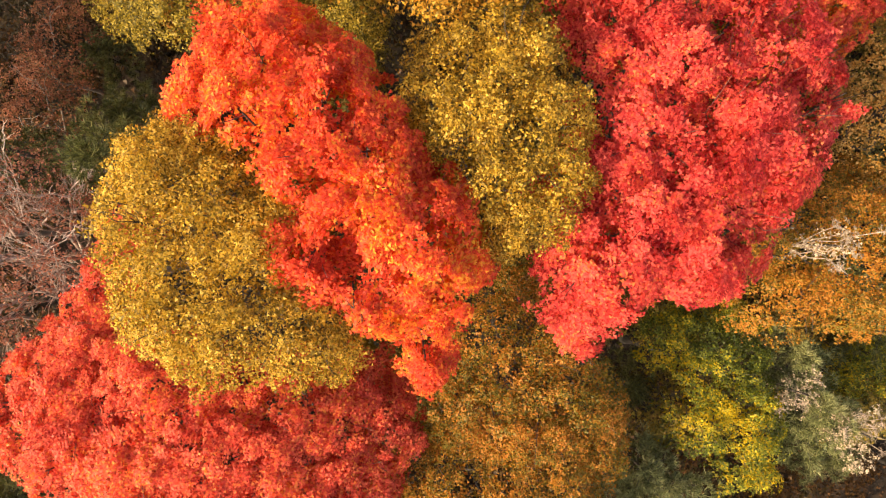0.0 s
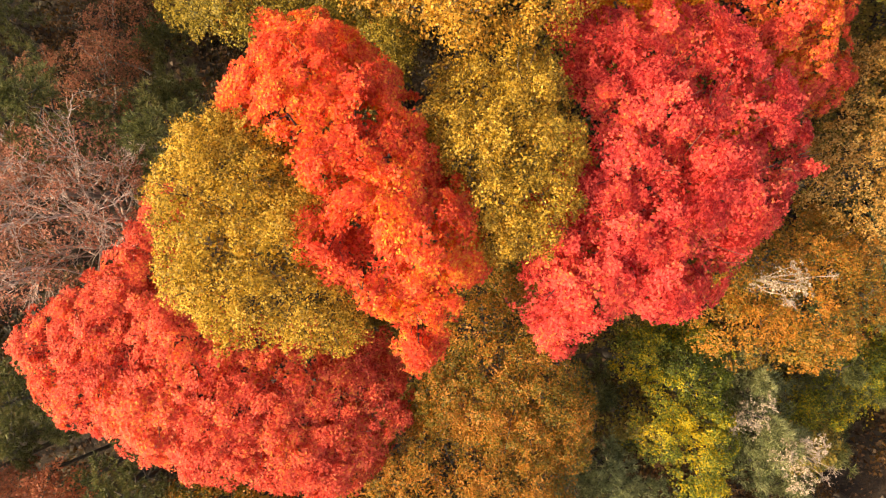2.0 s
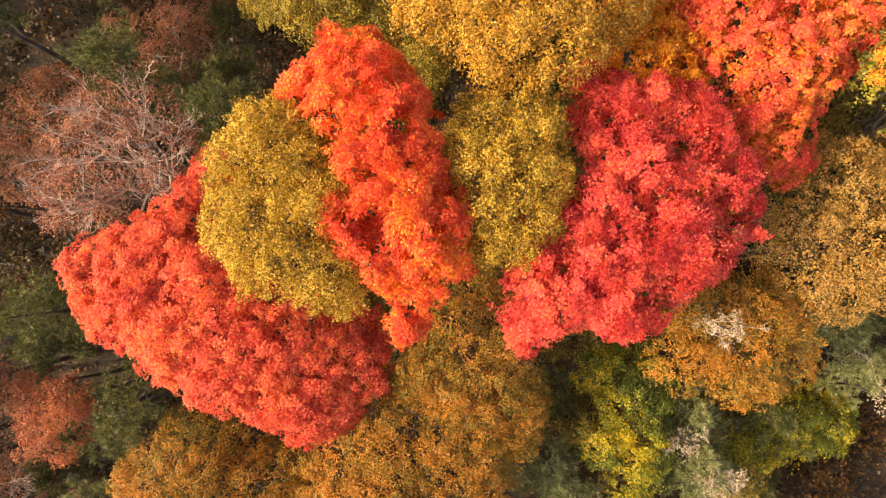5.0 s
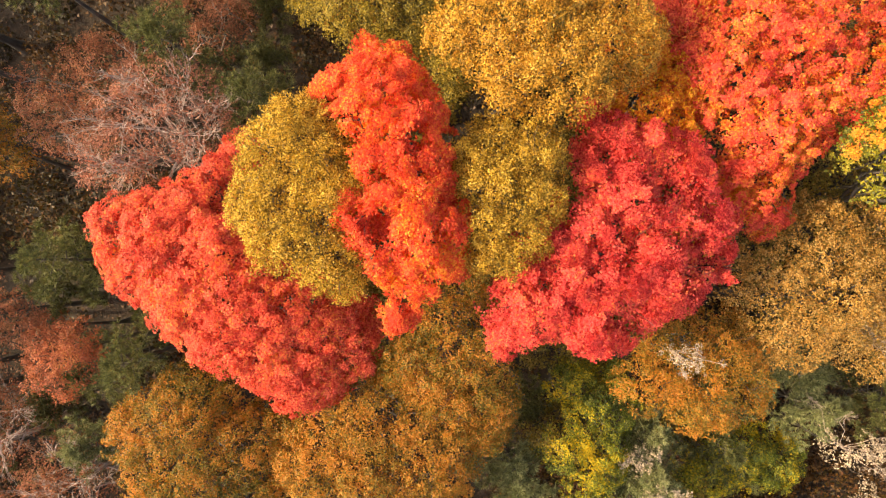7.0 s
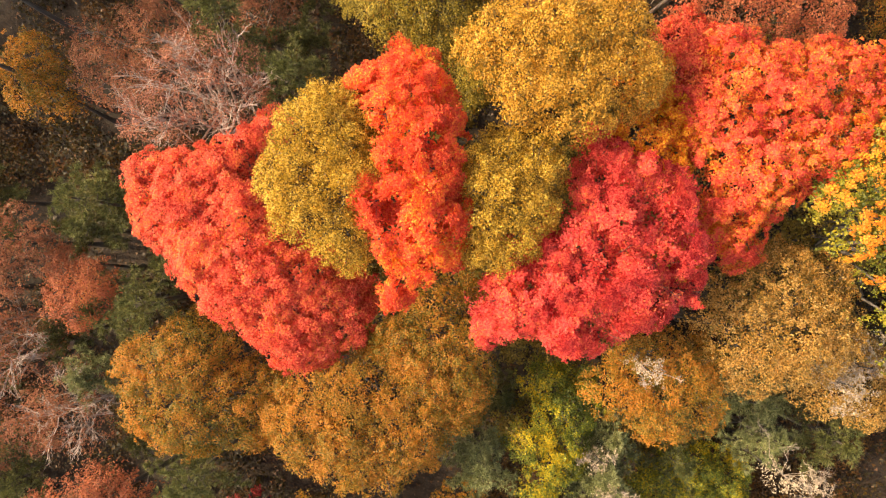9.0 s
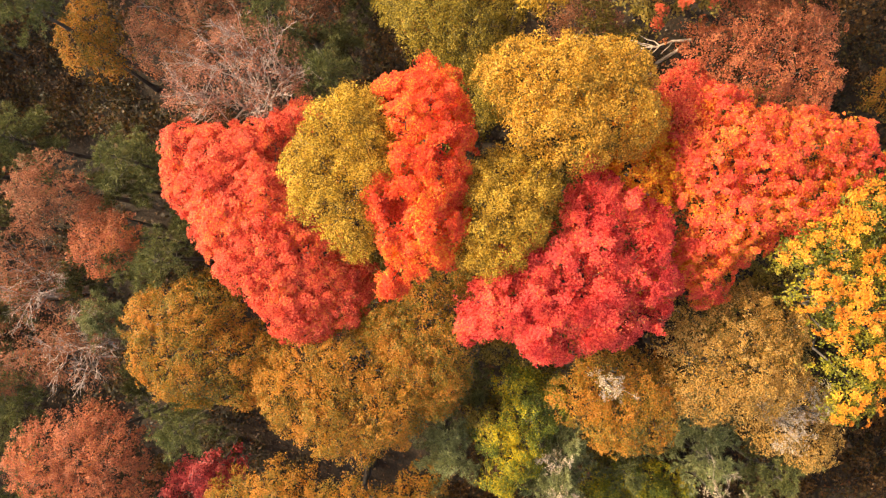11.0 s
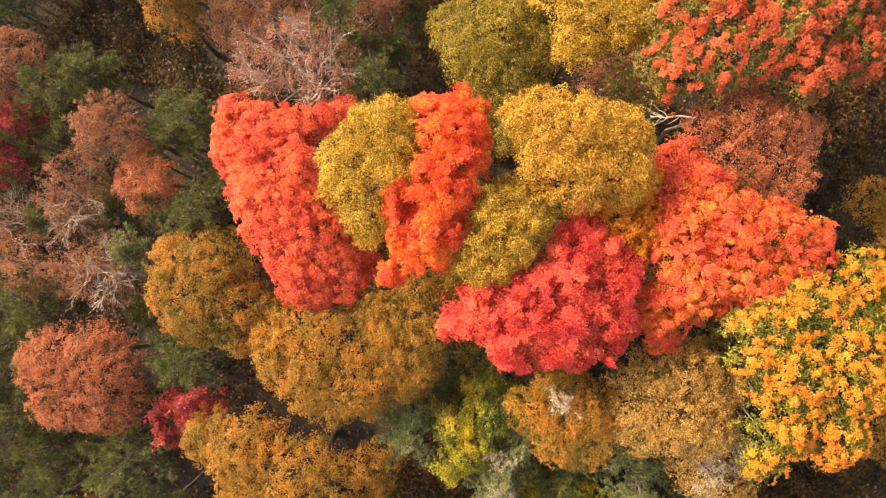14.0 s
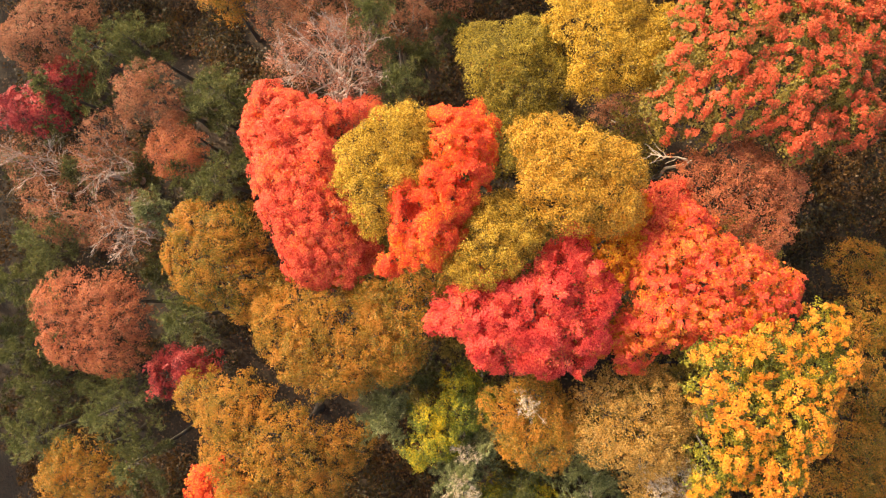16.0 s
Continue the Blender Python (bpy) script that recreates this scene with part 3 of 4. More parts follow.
olive_birch("round birch with fine olive-gold leaves",
      [(-4.54, 1.47, 14.15, 0.90), (-4.77, 0.46, 14.46, 0.94), (-3.68, 0.79, 14.54, 1.11), (-4.34, -0.77, 14.63, 0.99), (-3.14, -0.53, 14.63, 1.21), (-2.47, -1.29, 14.34, 0.95), (-1.81, -1.68, 13.90, 0.64), (-3.69, -1.47, 14.61, 0.82), (-2.60, 0.29, 14.75, 0.81)], fine=True)
red_maple("broad maple with bright scarlet leaves",
      [(-9.57, -3.43, 10.26, 0.84), (-8.05, -2.78, 10.67, 1.27), (-7.21, -1.71, 10.93, 0.96), (-7.49, -3.99, 10.99, 1.32), (-5.73, -2.99, 11.53, 1.21), (-6.02, -4.59, 11.38, 1.36), (-4.39, -3.88, 11.47, 1.49), (-4.61, -5.21, 11.61, 1.06), (-3.04, -3.64, 11.32, 1.29), (-3.07, -5.06, 11.20, 1.30), (-1.69, -3.63, 10.64, 1.27), (-1.78, -5.00, 10.70, 1.16), (-1.94, -5.99, 10.90, 0.67), (-0.86, -4.13, 10.49, 0.73), (-7.06, -0.53, 10.74, 0.6), (-6.75, 0.35, 10.8, 0.6), (-9.9, -3.8, 10.2, 0.45), (-8.95, -4.35, 10.6, 0.7), (-8.20, -4.74, 11.06, 0.66)], fine=True)
olive_birch("upright birch with speckled yellow-olive leaves",
      [(0.53, 3.00, 14.43, 0.89), (1.46, 3.18, 14.43, 0.94), (0.95, 1.94, 14.79, 1.03), (1.87, 2.07, 14.83, 0.86), (1.28, 0.96, 14.64, 0.87), (2.02, 1.17, 14.63, 0.82), (2.07, 0.54, 14.38, 0.54), (1.08, 0.34, 14.35, 0.54), (0.04, 2.39, 14.66, 0.53)], fine=True)
red_maple("spreading maple with tiered crimson-pink leaves",
      [(3.52, 4.30, 13.60, 0.94), (4.61, 4.82, 13.45, 1.07), (5.60, 4.35, 14.13, 0.84), (4.12, 3.26, 14.33, 1.13), (5.34, 3.40, 14.25, 1.13), (6.38, 3.52, 14.14, 0.90), (7.49, 2.81, 13.70, 0.50), (3.64, 1.94, 14.41, 1.06), (4.92, 2.20, 14.35, 1.24), (6.12, 1.97, 14.27, 1.01), (3.02, 0.61, 14.06, 0.91), (4.06, 0.70, 14.21, 1.08), (5.30, 0.70, 14.18, 1.08), (2.79, -0.45, 13.60, 0.75), (3.83, -0.22, 13.99, 0.79), (4.98, -0.42, 14.09, 0.58), (3.09, -1.57, 12.39, 0.48), (3.35, -0.95, 13.1, 0.55), (2.99, 5.16, 13.05, 0.65), (4.45, 2.67, 14.35, 0.71)], tier=True, fine=True)
brown_birch("brown-gold tree with thinning autumn leaves",
      [(1.99, -0.80, 9.95, 1.01), (1.51, -2.09, 10.53, 1.13), (2.68, -2.61, 10.57, 1.28), (1.33, -3.51, 10.50, 1.21), (2.48, -3.83, 10.42, 1.36), (3.71, -3.70, 10.34, 0.99), (0.48, -3.90, 10.28, 0.84), (1.49, -0.11, 9.56, 0.56), (4.18, -4.84, 9.88, 0.71)])
brown_birch("wide golden-brown tree with dense small leaves",
      [(-0.49, -7.96, 9.16, 1.79), (0.55, -5.96, 9.81, 1.86), (2.29, -5.05, 9.46, 1.95), (1.63, -7.75, 9.83, 1.75), (3.07, -6.47, 9.93, 1.42), (3.24, -8.08, 9.97, 0.72), (0.16, -8.93, 9.57, 0.92), (3.82, -4.63, 9.00, 1.20)], gold=True)
brown_birch("bronze-leaved tree beside dark pines",
      [(-6.50, -9.98, 8.63, 1.29), (-5.05, -8.79, 8.79, 1.86), (-4.26, -10.40, 8.96, 1.72), (-2.98, -8.94, 8.61, 1.61), (-2.08, -9.87, 8.45, 0.98), (-5.45, -10.88, 8.98, 1.20)])
brown_birch("golden-orange tree with a ragged edge",
      [(0.85, -14.25, 7.46, 1.34), (2.65, -12.64, 8.63, 1.87), (4.01, -13.57, 9.09, 1.46), (4.55, -11.00, 9.46, 1.44), (5.25, -11.75, 9.17, 1.84), (5.83, -10.01, 9.11, 1.19), (6.89, -10.85, 8.55, 1.75), (5.63, -13.74, 8.97, 1.46), (6.57, -8.82, 7.89, 1.24)], gold=True)
yellow_shrub("young yellow-green tree with a golden top",
      [(6.62, -2.42, 8.06, 0.90), (7.70, -3.25, 8.39, 1.26), (8.33, -4.60, 8.39, 1.10), (7.22, -4.43, 8.59, 0.92), (8.08, -2.18, 8.34, 0.72), (8.56, -5.83, 8.01, 0.86)])
olive_birch("golden-yellow birch with a domed crown",
      [(-1.12, 5.77, 14.67, 1.20), (0.06, 6.62, 15.11, 1.33), (0.17, 4.88, 15.05, 0.97), (1.30, 5.58, 15.01, 1.29), (1.20, 7.66, 14.78, 1.19), (2.24, 6.88, 14.59, 1.20), (-1.67, 5.37, 14.42, 0.77)], gold=True)
yellow_maple("small amber maple squeezed between taller crowns",
      [(3.6, 6.4, 12.9, 0.85), (4.3, 6.3, 13.0, 0.9), (5.0, 6.2, 12.8, 0.7), (4.00, 7.01, 12.6, 0.99), (3.1, 8.3, 12.0, 0.7), (3.08, 7.74, 12.73, 0.82)], amber=True)
red_maple("shaded deep red maple behind a golden birch",
      [(3.7, 9.3, 12.4, 1.1), (4.5, 8.5, 12.6, 0.8), (3.4, 10.2, 12.2, 0.7)])
yellow_maple("low amber maple half hidden by crimson boughs",
      [(6.95, 4.3, 11.9, 0.8), (7.3, 3.7, 11.7, 0.6), (7.5, 5.0, 12.0, 0.6)], amber=True)
orange_maple("large maple with coral-orange leaf tufts",
      [(4.84, 9.41, 13.30, 1.15), (5.52, 7.82, 13.34, 1.42), (6.60, 9.31, 13.50, 1.63), (7.79, 10.51, 13.40, 1.41), (7.34, 7.15, 13.42, 1.50), (8.50, 8.78, 13.44, 1.59), (9.15, 10.61, 13.27, 1.15), (7.49, 5.68, 13.02, 1.04), (8.46, 4.89, 12.60, 0.66), (8.74, 11.71, 13.18, 0.83)], tuft=True)
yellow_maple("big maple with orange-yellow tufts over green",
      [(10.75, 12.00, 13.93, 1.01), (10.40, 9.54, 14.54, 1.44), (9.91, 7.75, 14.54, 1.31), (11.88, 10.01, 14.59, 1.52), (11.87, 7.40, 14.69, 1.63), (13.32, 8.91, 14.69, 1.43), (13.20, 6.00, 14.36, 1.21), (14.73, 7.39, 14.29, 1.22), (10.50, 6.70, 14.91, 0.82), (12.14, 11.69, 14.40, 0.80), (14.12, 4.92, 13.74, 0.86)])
brown_birch("tan-brown tree with thin dry leaves",
      [(9.85, 3.13, 11.59, 1.34), (10.49, 4.64, 11.74, 1.57), (11.74, 5.54, 11.57, 1.12), (11.02, 2.22, 11.50, 1.34), (11.90, 3.54, 11.84, 1.57), (12.73, 4.39, 11.69, 1.12)], tan=True)
brown_birch("copper-brown tree with a pale dead limb",
      [(8.18, -0.99, 10.97, 1.05), (8.13, 0.73, 11.00, 1.12), (9.49, 0.78, 11.22, 1.28), (9.70, -0.88, 11.25, 1.14), (10.62, -0.10, 11.06, 1.05)], gold=True)
orange_maple("wide maple with brick-red leaf tufts",
      [(0.10, 11.33, 13.50, 1.25), (-0.83, 12.66, 14.30, 1.43), (-0.70, 14.31, 14.81, 1.62), (0.06, 16.00, 14.92, 1.61), (0.85, 12.87, 14.46, 1.53), (1.52, 14.73, 14.85, 1.62), (1.80, 16.63, 14.65, 1.63), (1.36, 18.89, 14.01, 1.67), (3.47, 14.85, 14.59, 1.01), (3.89, 17.12, 14.08, 1.22), (-2.33, 13.98, 14.39, 1.32), (-1.81, 16.05, 14.53, 1.64), (-0.37, 18.35, 14.25, 1.65)], tuft=True, brick=True)
russet_oak("russet oak with dull brown-red leaves",
      [(3.10, 11.23, 12.19, 1.19), (3.72, 12.71, 12.54, 1.46), (5.07, 13.70, 12.51, 1.30), (4.79, 11.51, 12.72, 1.29), (6.12, 12.71, 12.54, 1.18), (6.87, 12.15, 12.42, 0.76)], salmon=True)
olive_birch("olive-yellow birch with a loose crown",
      [(-5.31, 6.43, 10.59, 1.51), (-3.81, 6.92, 10.39, 1.27), (-7.3, 6.5, 8.8, 1.2), (-5.62, 8.07, 10.39, 1.57), (-3.94, 8.63, 10.18, 1.03), (-3.72, 5.87, 10.27, 0.90)], dull=True)
olive_birch("yellow birch with open branches",
      [(-3.97, 10.48, 12.68, 1.36), (-2.48, 11.27, 12.58, 1.29), (-3.04, 12.91, 12.24, 1.24), (-2.83, 9.41, 12.32, 0.95), (-1.35, 12.55, 11.84, 0.87), (-5.62, 10.10, 11.88, 1.21), (-4.74, 11.61, 12.59, 1.18)])
brown_birch("olive-brown tree at the edge of the stand",
      [(11.89, 18.47, 6.15, 1.59), (13.55, 16.09, 8.50, 1.35), (15.50, 14.00, 9.48, 1.44), (17.79, 12.65, 9.09, 1.59), (19.52, 11.38, 8.19, 1.50), (20.31, 12.87, 8.24, 1.49)])
russet_oak("rust-brown oak with dry leaves",
      [(-13.92, -9.00, 8.11, 1.37), (-12.73, -8.60, 8.23, 0.93), (-13.32, -9.94, 8.30, 0.87)])
russet_oak("orange-brown young oak beside a pine",
      [(-10.45, -8.97, 7.89, 1.16), (-10.37, -9.97, 8.02, 0.77)], salmon=True)
russet_oak("thin pinkish-brown tree with bare twigs",
      [(-13.50, -12.46, 6.56, 1.29), (-13.08, -13.51, 6.65, 1.03)], thin=0.5)
russet_oak("russet tree with grey bare branches",
      [(-11.25, -16.77, 6.44, 1.49), (-10.04, -15.47, 6.13, 1.31), (-12.41, -17.31, 6.34, 1.04)], thin=0.7)
russet_oak("broad oak with salmon-russet leaves",
      [(-6.64, -18.30, 6.83, 1.76), (-5.48, -16.47, 7.08, 1.74), (-5.03, -18.91, 7.03, 1.63), (-3.57, -17.46, 6.96, 1.55), (-4.38, -15.97, 7.15, 1.18)], salmon=True)
red_maple("small magenta-red maple sapling among pines",
      [(-1.08, -15.61, 6.33, 1.04), (-0.63, -14.22, 6.25, 0.93), (-0.34, -16.26, 6.25, 0.70), (-1.16, -14.50, 6.52, 0.75)], tier=True)
brown_birch("amber-brown tree in a corner of the stand",
      [(0.76, -22.39, 6.40, 1.50), (2.16, -21.75, 6.30, 1.30), (1.17, -23.47, 6.46, 1.15)], gold=True)
orange_maple("small orange maple beside a bronze tree",
      [(5.05, -16.35, 7.35, 1.01), (6.02, -15.76, 7.38, 0.84)])
red_maple("dark red maple behind pines",
      [(-16.38, -14.54, 7.09, 1.19), (-17.09, -13.25, 6.72, 1.14), (-16.78, -15.70, 6.82, 1.14)], tier=True)
russet_oak("brown oak in the dim edge",
      [(-19.21, -11.91, 7.76, 1.65), (-19.40, -13.26, 7.63, 1.39), (-19.27, -10.72, 7.65, 1.25)])
bare_tree("half-bare grey tree with pinkish russet leaf remnants",
      [(-10.02, -0.10, 10.64, 1.52), (-9.08, 1.27, 10.78, 1.04), (-9.92, -1.29, 10.76, 1.14), (-8.65, -0.05, 10.86, 1.13), (-8.06, 1.18, 10.69, 0.86), (-10.75, -1.98, 10.55, 0.96), (-10.26, 1.05, 10.89, 0.94)], per_m2=700, leaves="rosy", fork=(-8.90, -0.58, 8.8))
russet_oak("rosy-brown tree with fading leaves",
      [(-13.83, -1.33, 8.30, 1.36), (-13.25, 0.75, 8.35, 1.46), (-15.30, -0.72, 8.29, 0.84), (-11.90, 1.27, 8.05, 1.06), (-12.60, -1.11, 8.61, 1.04)], thin=0.7)
russet_oak("dull brown tree behind a pine",
      [(-10.63, 3.46, 7.78, 0.97), (-11.90, 3.75, 7.58, 1.08), (-10.32, 4.50, 7.63, 0.87)], thin=0.6)
brown_birch("dim ochre tree in a hollow",
      [(-16.97, -3.43, 6.98, 1.33), (-16.01, -3.29, 6.92, 0.89), (-17.88, -2.64, 6.90, 0.89)], gold=True)
bare_tree("bare grey tree with russet remnants",
      [(-8.90, -14.13, 7.13, 1.35), (-9.25, -12.99, 7.13, 1.07), (-7.81, -13.93, 7.19, 0.99)], per_m2=520)
bare_tree("grey leafless tree near dark pines",
      [(-12.31, -12.57, 6.05, 1.31), (-11.87, -13.46, 6.69, 1.14), (-13.65, -16.59, 6.51, 1.43), (-14.92, -16.97, 6.28, 1.16)], per_m2=420)
yellow_shrub("yellow-green young tree in the shade",
      [(14.08, -2.41, 5.95, 1.38), (15.63, -2.08, 5.74, 1.16), (13.30, -3.58, 5.72, 1.05)])
yellow_shrub("green-yellow sapling under taller crowns",
      [(7.93, -1.55, 7.45, 0.62), (7.03, -1.56, 7.44, 0.53)])
brown_birch("brown thinning tree by pale pines",
      [(15.02, 3.14, 9.30, 1.21), (15.56, 4.45, 9.38, 1.21), (16.74, 3.50, 9.31, 1.01)], tan=True)
russet_oak("small orange-brown sapling in shade",
      [(-12.24, -9.18, 6.25, 0.84), (-11.84, -10.25, 6.26, 0.75)], salmon=True)
russet_oak("thin brown tree at a dim hollow",
      [(-11.36, 7.20, 5.00, 1.04), (-11.87, 5.66, 5.00, 1.04)], thin=0.6)
brown_birch("dim olive-brown tree at the top of the slope",
      [(-6.64, 6.58, 7.74, 0.75), (-5.44, 7.00, 7.78, 0.90)])
olive_birch("olive birch behind a flaming maple",
      [(-1.81, 5.58, 9.80, 0.79), (-2.61, 6.11, 9.79, 0.66)], dull=True)
russet_oak("low reddish-brown sapling in a gap",
      [(-1.34, 12.27, 4.02, 1.29), (-0.24, 12.40, 3.92, 1.05), (-2.19, 12.09, 3.90, 1.05), (-1.09, 13.37, 4.05, 0.93)], thin=0.8)
# Trees out of view, added on the sun's side to shade the hollow.
for x, y in ((-19.8, 4.2), (-21.3, 0.6), (-20.6, 7.6), (-22.3, -3.6), (-18.0, 10.8), (-23.0, 3.0)):
    brown_birch("tall unseen brown tree added to shade the hollow", [(x, y, 12.6, 1.7), (x - 1.2, y + 0.9, 11.8, 1.5), (x + 0.8, y - 1.2, 11.6, 1.4)], coarse=True)
pine("dark green pine with layered limbs", -11.79, -5.84, 9.80, 1.87)
pine("dark green pine with layered limbs", -8.00, -8.03, 9.60, 1.88)
pine("dark green pine with layered limbs", -2.81, -12.75, 9.60, 1.78)
pine("grey-green pine with soft pale needles", 6.18, -6.57, 9.00, 2.05, grey=True)
pine("dark green pine with layered limbs", -0.67, -18.86, 8.40, 2.53)
pine("dark green pine with layered limbs", 2.29, -19.63, 7.40, 2.08)
pine("dark green pine with layered limbs", -16.99, -10.13, 9.00, 3.14)
pine("dark green pine with layered limbs", -16.56, -13.43, 8.20, 1.63)
pine("dark green pine with layered limbs", -7.22, 2.02, 11.40, 1.29)
pine("dark green pine with layered limbs", -10.41, 2.53, 11.60, 1.46)
pine("dark green pine with layered limbs", -10.47, -18.11, 7.60, 2.07)
pine("grey-green pine with soft pale needles", -8.83, -12.23, 7.60, 1.24, grey=True)
pine("grey-green pine with soft pale needles", 10.15, -4.05, 8.80, 1.73, grey=True)
pine("grey-green pine with soft pale needles", 13.67, 1.25, 8.80, 2.00, grey=True)
pine("grey-green pine with soft pale needles", 14.83, 0.44, 8.60, 1.95, grey=True)
pine("dark green pine with layered limbs", 17.54, 1.77, 8.20, 1.85)
pine("dark green pine with layered limbs", 13.02, -2.37, 7.60, 1.62)
pine("dark green pine with layered limbs", 12.00, -0.96, 7.50, 1.23)
pine("grey-green pine with soft pale needles", 9.79, -2.77, 8.60, 1.00, grey=True)
pine("grey-green pine with soft pale needles", 10.56, -4.64, 8.80, 1.34, grey=True)
pine("grey-green pine with soft pale needles", 5.70, -5.77, 8.80, 1.43, grey=True)
pine("dark green pine with layered limbs", 5.64, -3.84, 7.60, 1.15)
pine("dark green pine with layered limbs", -1.42, -23.65, 7.50, 2.08)
pine("dark green pine with layered limbs", -10.22, 2.64, 7.50, 1.15)
pine("dark green pine with layered limbs", -6.28, -23.87, 4.60, 2.25)
pine("dark green pine with layered limbs", -4.16, -23.99, 4.40, 1.89)
pine("dark green pine with layered limbs", -9.62, -21.46, 5.50, 1.83)
# The next three tall pines stand out of view, added to cast shade.
pine("dark green pine with layered limbs", -17.38, -3.30, 12.00, 1.36)
pine("dark green pine with layered limbs", -17.70, -0.73, 12.50, 1.32)
pine("dark green pine with layered limbs", -14.04, 2.59, 12.50, 1.06)
pine("dark green pine with layered limbs", -9.32, 4.13, 5.50, 1.17)
pine("dark green pine with layered limbs", -10.56, 6.45, 4.00, 1.37)
pine("dark green pine with layered limbs", -16.89, -8.71, 8.00, 1.87)
pine("dark green pine with layered limbs", -13.07, -15.28, 6.00, 1.44)
pine("dark green pine with layered limbs", -11.90, -12.79, 4.50, 1.51)
pine("dark green pine with layered limbs", -12.32, -5.62, 6.50, 1.28)
pine("dark green pine with layered limbs", -12.38, -7.43, 7.00, 1.48)
pine("dark green pine with layered limbs", -10.21, -9.80, 7.00, 1.25)
pine("dark green pine with layered limbs", 14.45, -5.36, 5.00, 1.42)
pine("dark green pine with layered limbs", 14.70, -2.99, 6.00, 1.35)
pine("grey-green pine with soft pale needles", 13.03, -6.67, 5.00, 1.42, grey=True)
dead_brush("bleached top of a dead tree with many twigs", 9.59, -3.67, 9.00, 0.70)
dead_brush("bleached top of a dead tree with many twigs", 11.04, -4.69, 9.20, 0.83)
dead_brush("bleached top of a dead tree with many twigs", 14.77, 4.16, 11.00, 1.01)
dead_brush("bleached top of a dead tree with many twigs", 16.17, -0.50, 9.20, 1.44)
dead_brush("bleached top of a dead tree with many twigs", 14.47, 3.30, 11.20, 1.04)
dead_brush("bleached top of a dead tree with many twigs", 7.94, 0.07, 13.00, 0.66)
snag("bleached dead trunk leaning between crowns", (2.46, 11.82, 10.6), (1.23, 10.41, 10.4))
# ---- end of the plan ----


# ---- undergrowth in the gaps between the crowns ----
UNDER = (("under", "low green and brown shrub, leaves darkened for forest shade"), ("brownunder", "dry brown-leaved shrub, leaves darkened for forest shade"), ("under", "low green and brown shrub, leaves darkened for forest shade"))
crowns = np.array(CROWNS)


def seen_ground(x, y):
    """The stretch of forest floor that opens between the crowns: a band that turns with the flight."""
    inside = np.zeros(np.shape(x), bool)
    for turn, half_long, half_wide in ((0, 17, 10), (14, 19, 11), (28, 22, 13), (44, 25, 14.5), (60, 28, 16.5)):
        c, q = math.cos(radians(turn)), math.sin(radians(turn))
        inside |= (np.abs(c * x + q * y) < half_long) & (np.abs(c * y - q * x) < half_wide)
    return inside


def understorey(x, y, r, tall):
    """A young tree that fills a gap below the taller crowns."""
    z = float(ground_height(x, y)) + tall
    lobes = [(x + r * 0.7 * math.cos(a), y + r * 0.7 * math.sin(a), z - rng.uniform(0, 0.9), r * rng.uniform(0.6, 0.85)) for a in rng.uniform(0, 6.28, 3)]
    style = dict(per_m2=750, size=0.08, reach=0.5, width=0.34, relief=0.3, gap=0.15, tousle=0.5, ragged=0.3)
    return broadleaf("sapling", "slim olive-brown sapling in the shade of taller crowns", "young tree", lobes, "mossy", style, group="saplings below the crowns", twigs=False)


for gx in np.arange(-27, 27, 1.8):
    for gy in np.arange(-31, 29, 1.8):
        if not seen_ground(gx, gy):
            continue
        x, y = gx + rng.uniform(-0.7, 0.7), gy + rng.uniform(-0.7, 0.7)
        clear = (np.hypot(crowns[:, 0] - x, crowns[:, 1] - y) - crowns[:, 3] * 0.8).min()
        inner = -5 < x < 15 and -5 < y < 13
        if clear > (-0.35 if inner else 0) and rng.random() < (0.9 if inner else 0.75):
            if inner:
                understorey(x, y, rng.uniform(0.9, 1.3), rng.uniform(5.5, 8.5))
                continue
            if x < 2 and rng.random() < 0.16:
                pine("young dark green pine in a gap of the wood", x, y, float(ground_height(x, y)) + rng.uniform(3.5, 5.5), rng.uniform(1.1, 1.6), per=18)
                continue
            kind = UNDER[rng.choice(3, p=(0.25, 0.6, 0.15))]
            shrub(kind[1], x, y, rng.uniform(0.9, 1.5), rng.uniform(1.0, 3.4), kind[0])

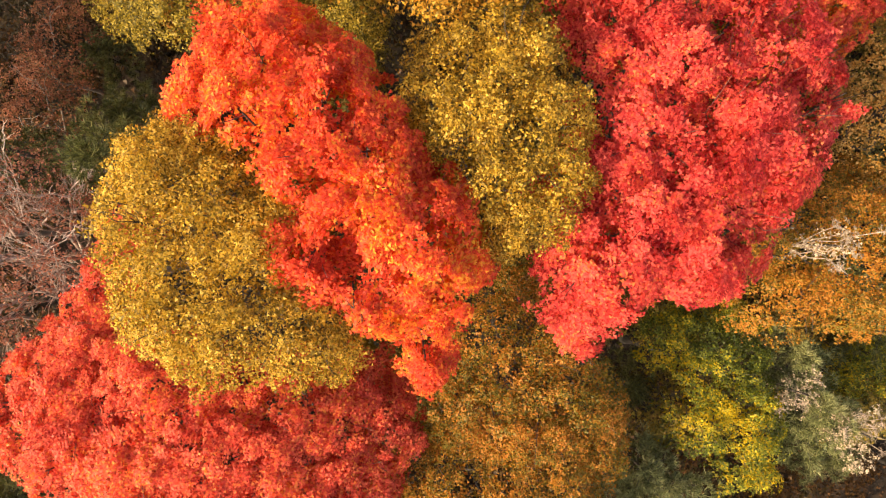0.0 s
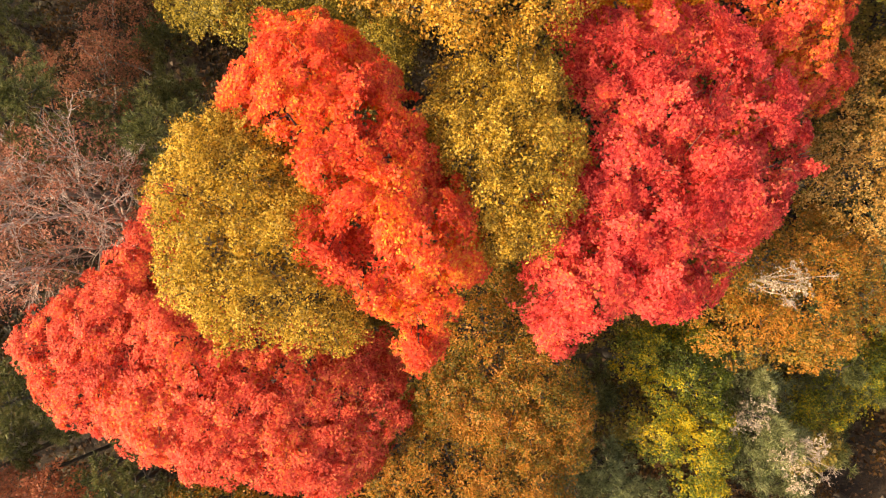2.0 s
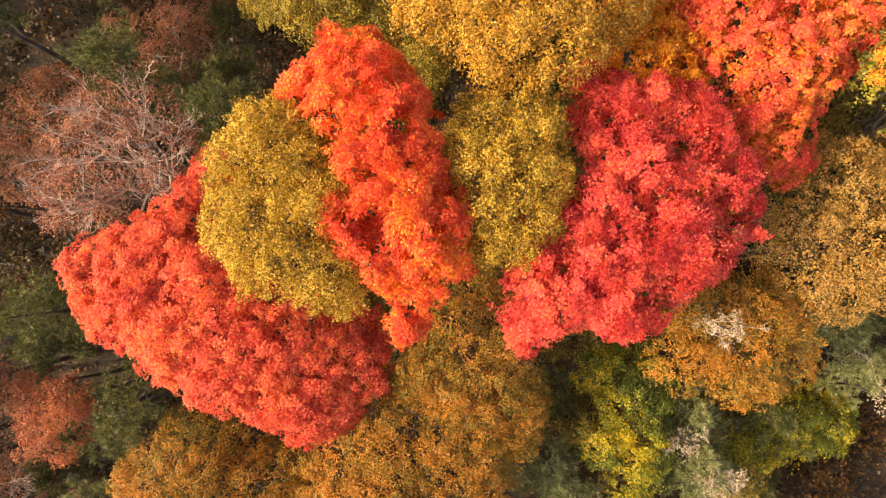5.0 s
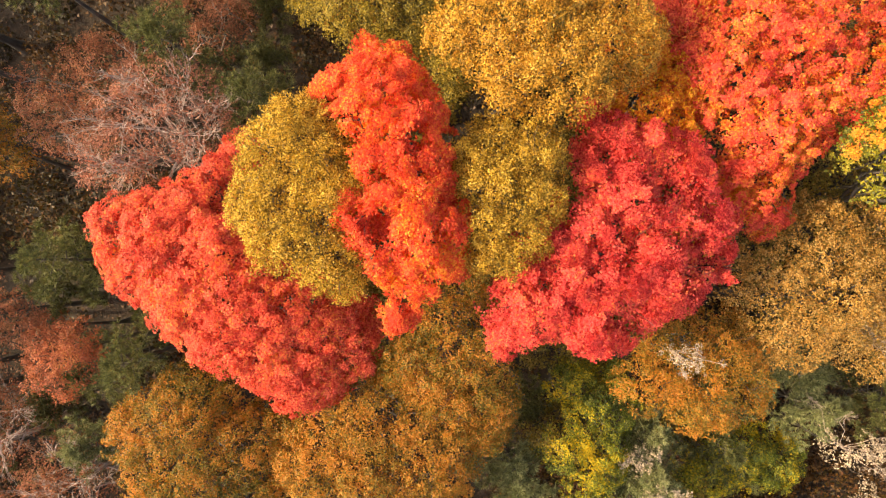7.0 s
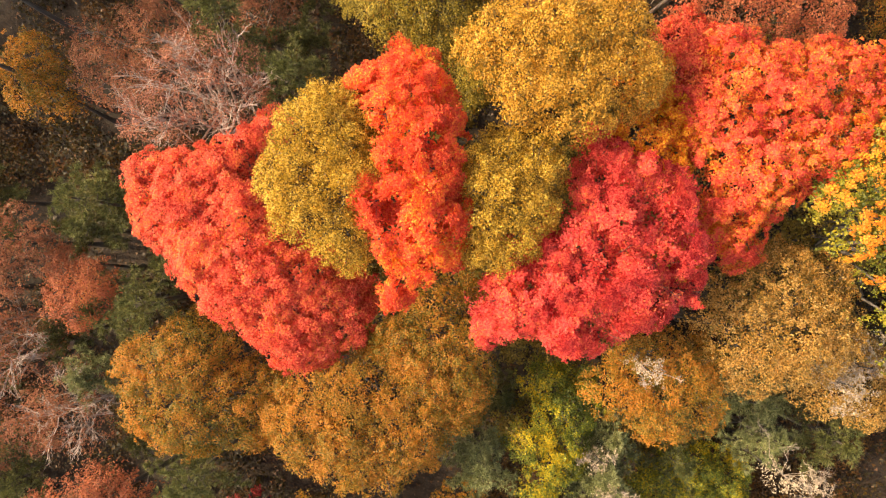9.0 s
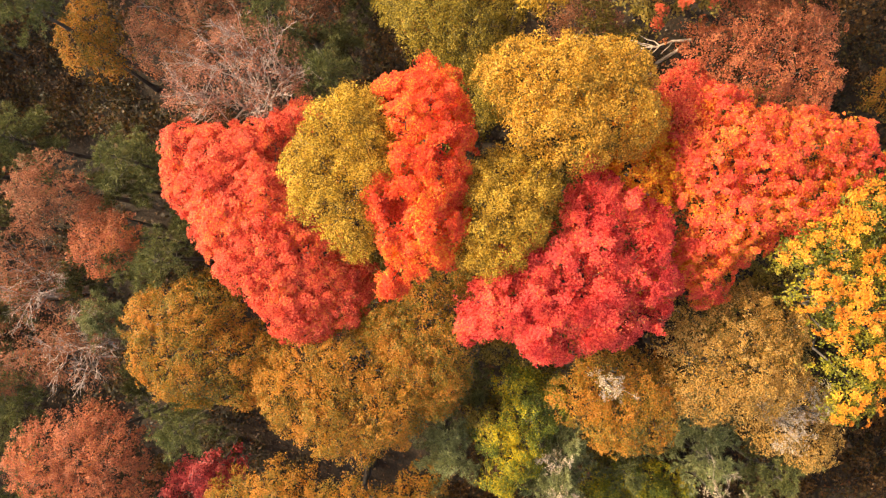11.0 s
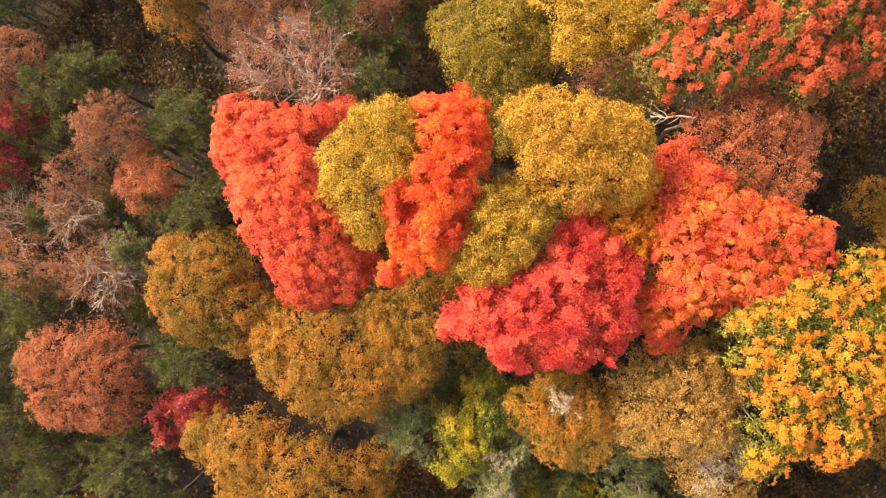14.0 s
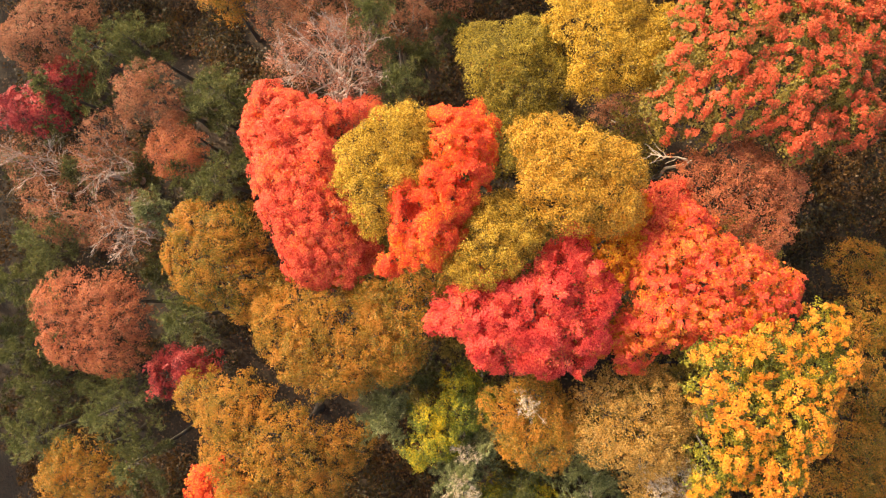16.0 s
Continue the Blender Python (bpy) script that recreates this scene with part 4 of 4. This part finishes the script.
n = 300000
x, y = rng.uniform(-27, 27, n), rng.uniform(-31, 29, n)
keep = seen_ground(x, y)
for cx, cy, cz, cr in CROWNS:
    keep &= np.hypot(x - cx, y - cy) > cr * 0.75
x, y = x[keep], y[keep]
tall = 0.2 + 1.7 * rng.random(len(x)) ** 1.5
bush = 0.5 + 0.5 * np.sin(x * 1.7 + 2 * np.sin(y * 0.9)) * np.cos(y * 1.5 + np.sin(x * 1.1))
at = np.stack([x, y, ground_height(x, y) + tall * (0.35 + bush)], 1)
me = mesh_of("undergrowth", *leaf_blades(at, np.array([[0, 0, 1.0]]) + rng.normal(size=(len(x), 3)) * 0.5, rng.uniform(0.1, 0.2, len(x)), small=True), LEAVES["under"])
tagged(new("undergrowth", me), "dense undergrowth of low leaves, coloured dark for shade", "undergrowth", kind="stuff")


# ---- unseen wood added all round, to keep sun off the outer gaps ----
def unseen_wood():
    stems, at, facing = [], [], []
    for gx in np.arange(-50, 50, 4.6):
        for gy in np.arange(-50, 50, 4.6):
            x, y = gx + rng.uniform(-1.4, 1.4), gy + rng.uniform(-1.4, 1.4)
            if math.hypot(x, y) > 48 or seen_ground(x * 0.93, y * 0.93) or np.hypot(crowns[:, 0] - x, crowns[:, 1] - y).min() < 3.4:
                continue
            foot, tall, r = float(ground_height(x, y)), rng.uniform(7.5, 10.5), rng.uniform(1.9, 2.7)
            stems.append(bent((x, y, foot - 0.1), (x, y, foot + tall), 0.17, 0.04, 4, 0.012, 6))
            d = unit(rng.normal(size=(700, 3)))
            lump = 1 + 0.22 * np.sin(5 * d[:, :1] + x) * np.sin(5 * d[:, 1:2] + y) + rng.normal(size=(700, 1)) * 0.12
            at.append(np.array([x, y, foot + tall]) + d * lump * np.array([r, r, r * 0.75]))
            facing.append(d + np.array([0, 0, 0.8]) + rng.normal(size=d.shape) * 0.4)
    at, facing = np.concatenate(at), np.concatenate(facing)
    me = mesh_of("unseen_wood", *leaf_blades(at, facing, rng.uniform(0.26, 0.44, len(at)), small=True), LEAVES["far"])
    wood = tagged(new("unseen_wood", me), "added unseen wood of brown, gold and red crowns all round", "wood", kind="stuff")
    tagged(part("trunks", mesh_of("trunks", *joined(stems), BARK), wood, "grey-brown trunks"), kind="stuff")


unseen_wood()
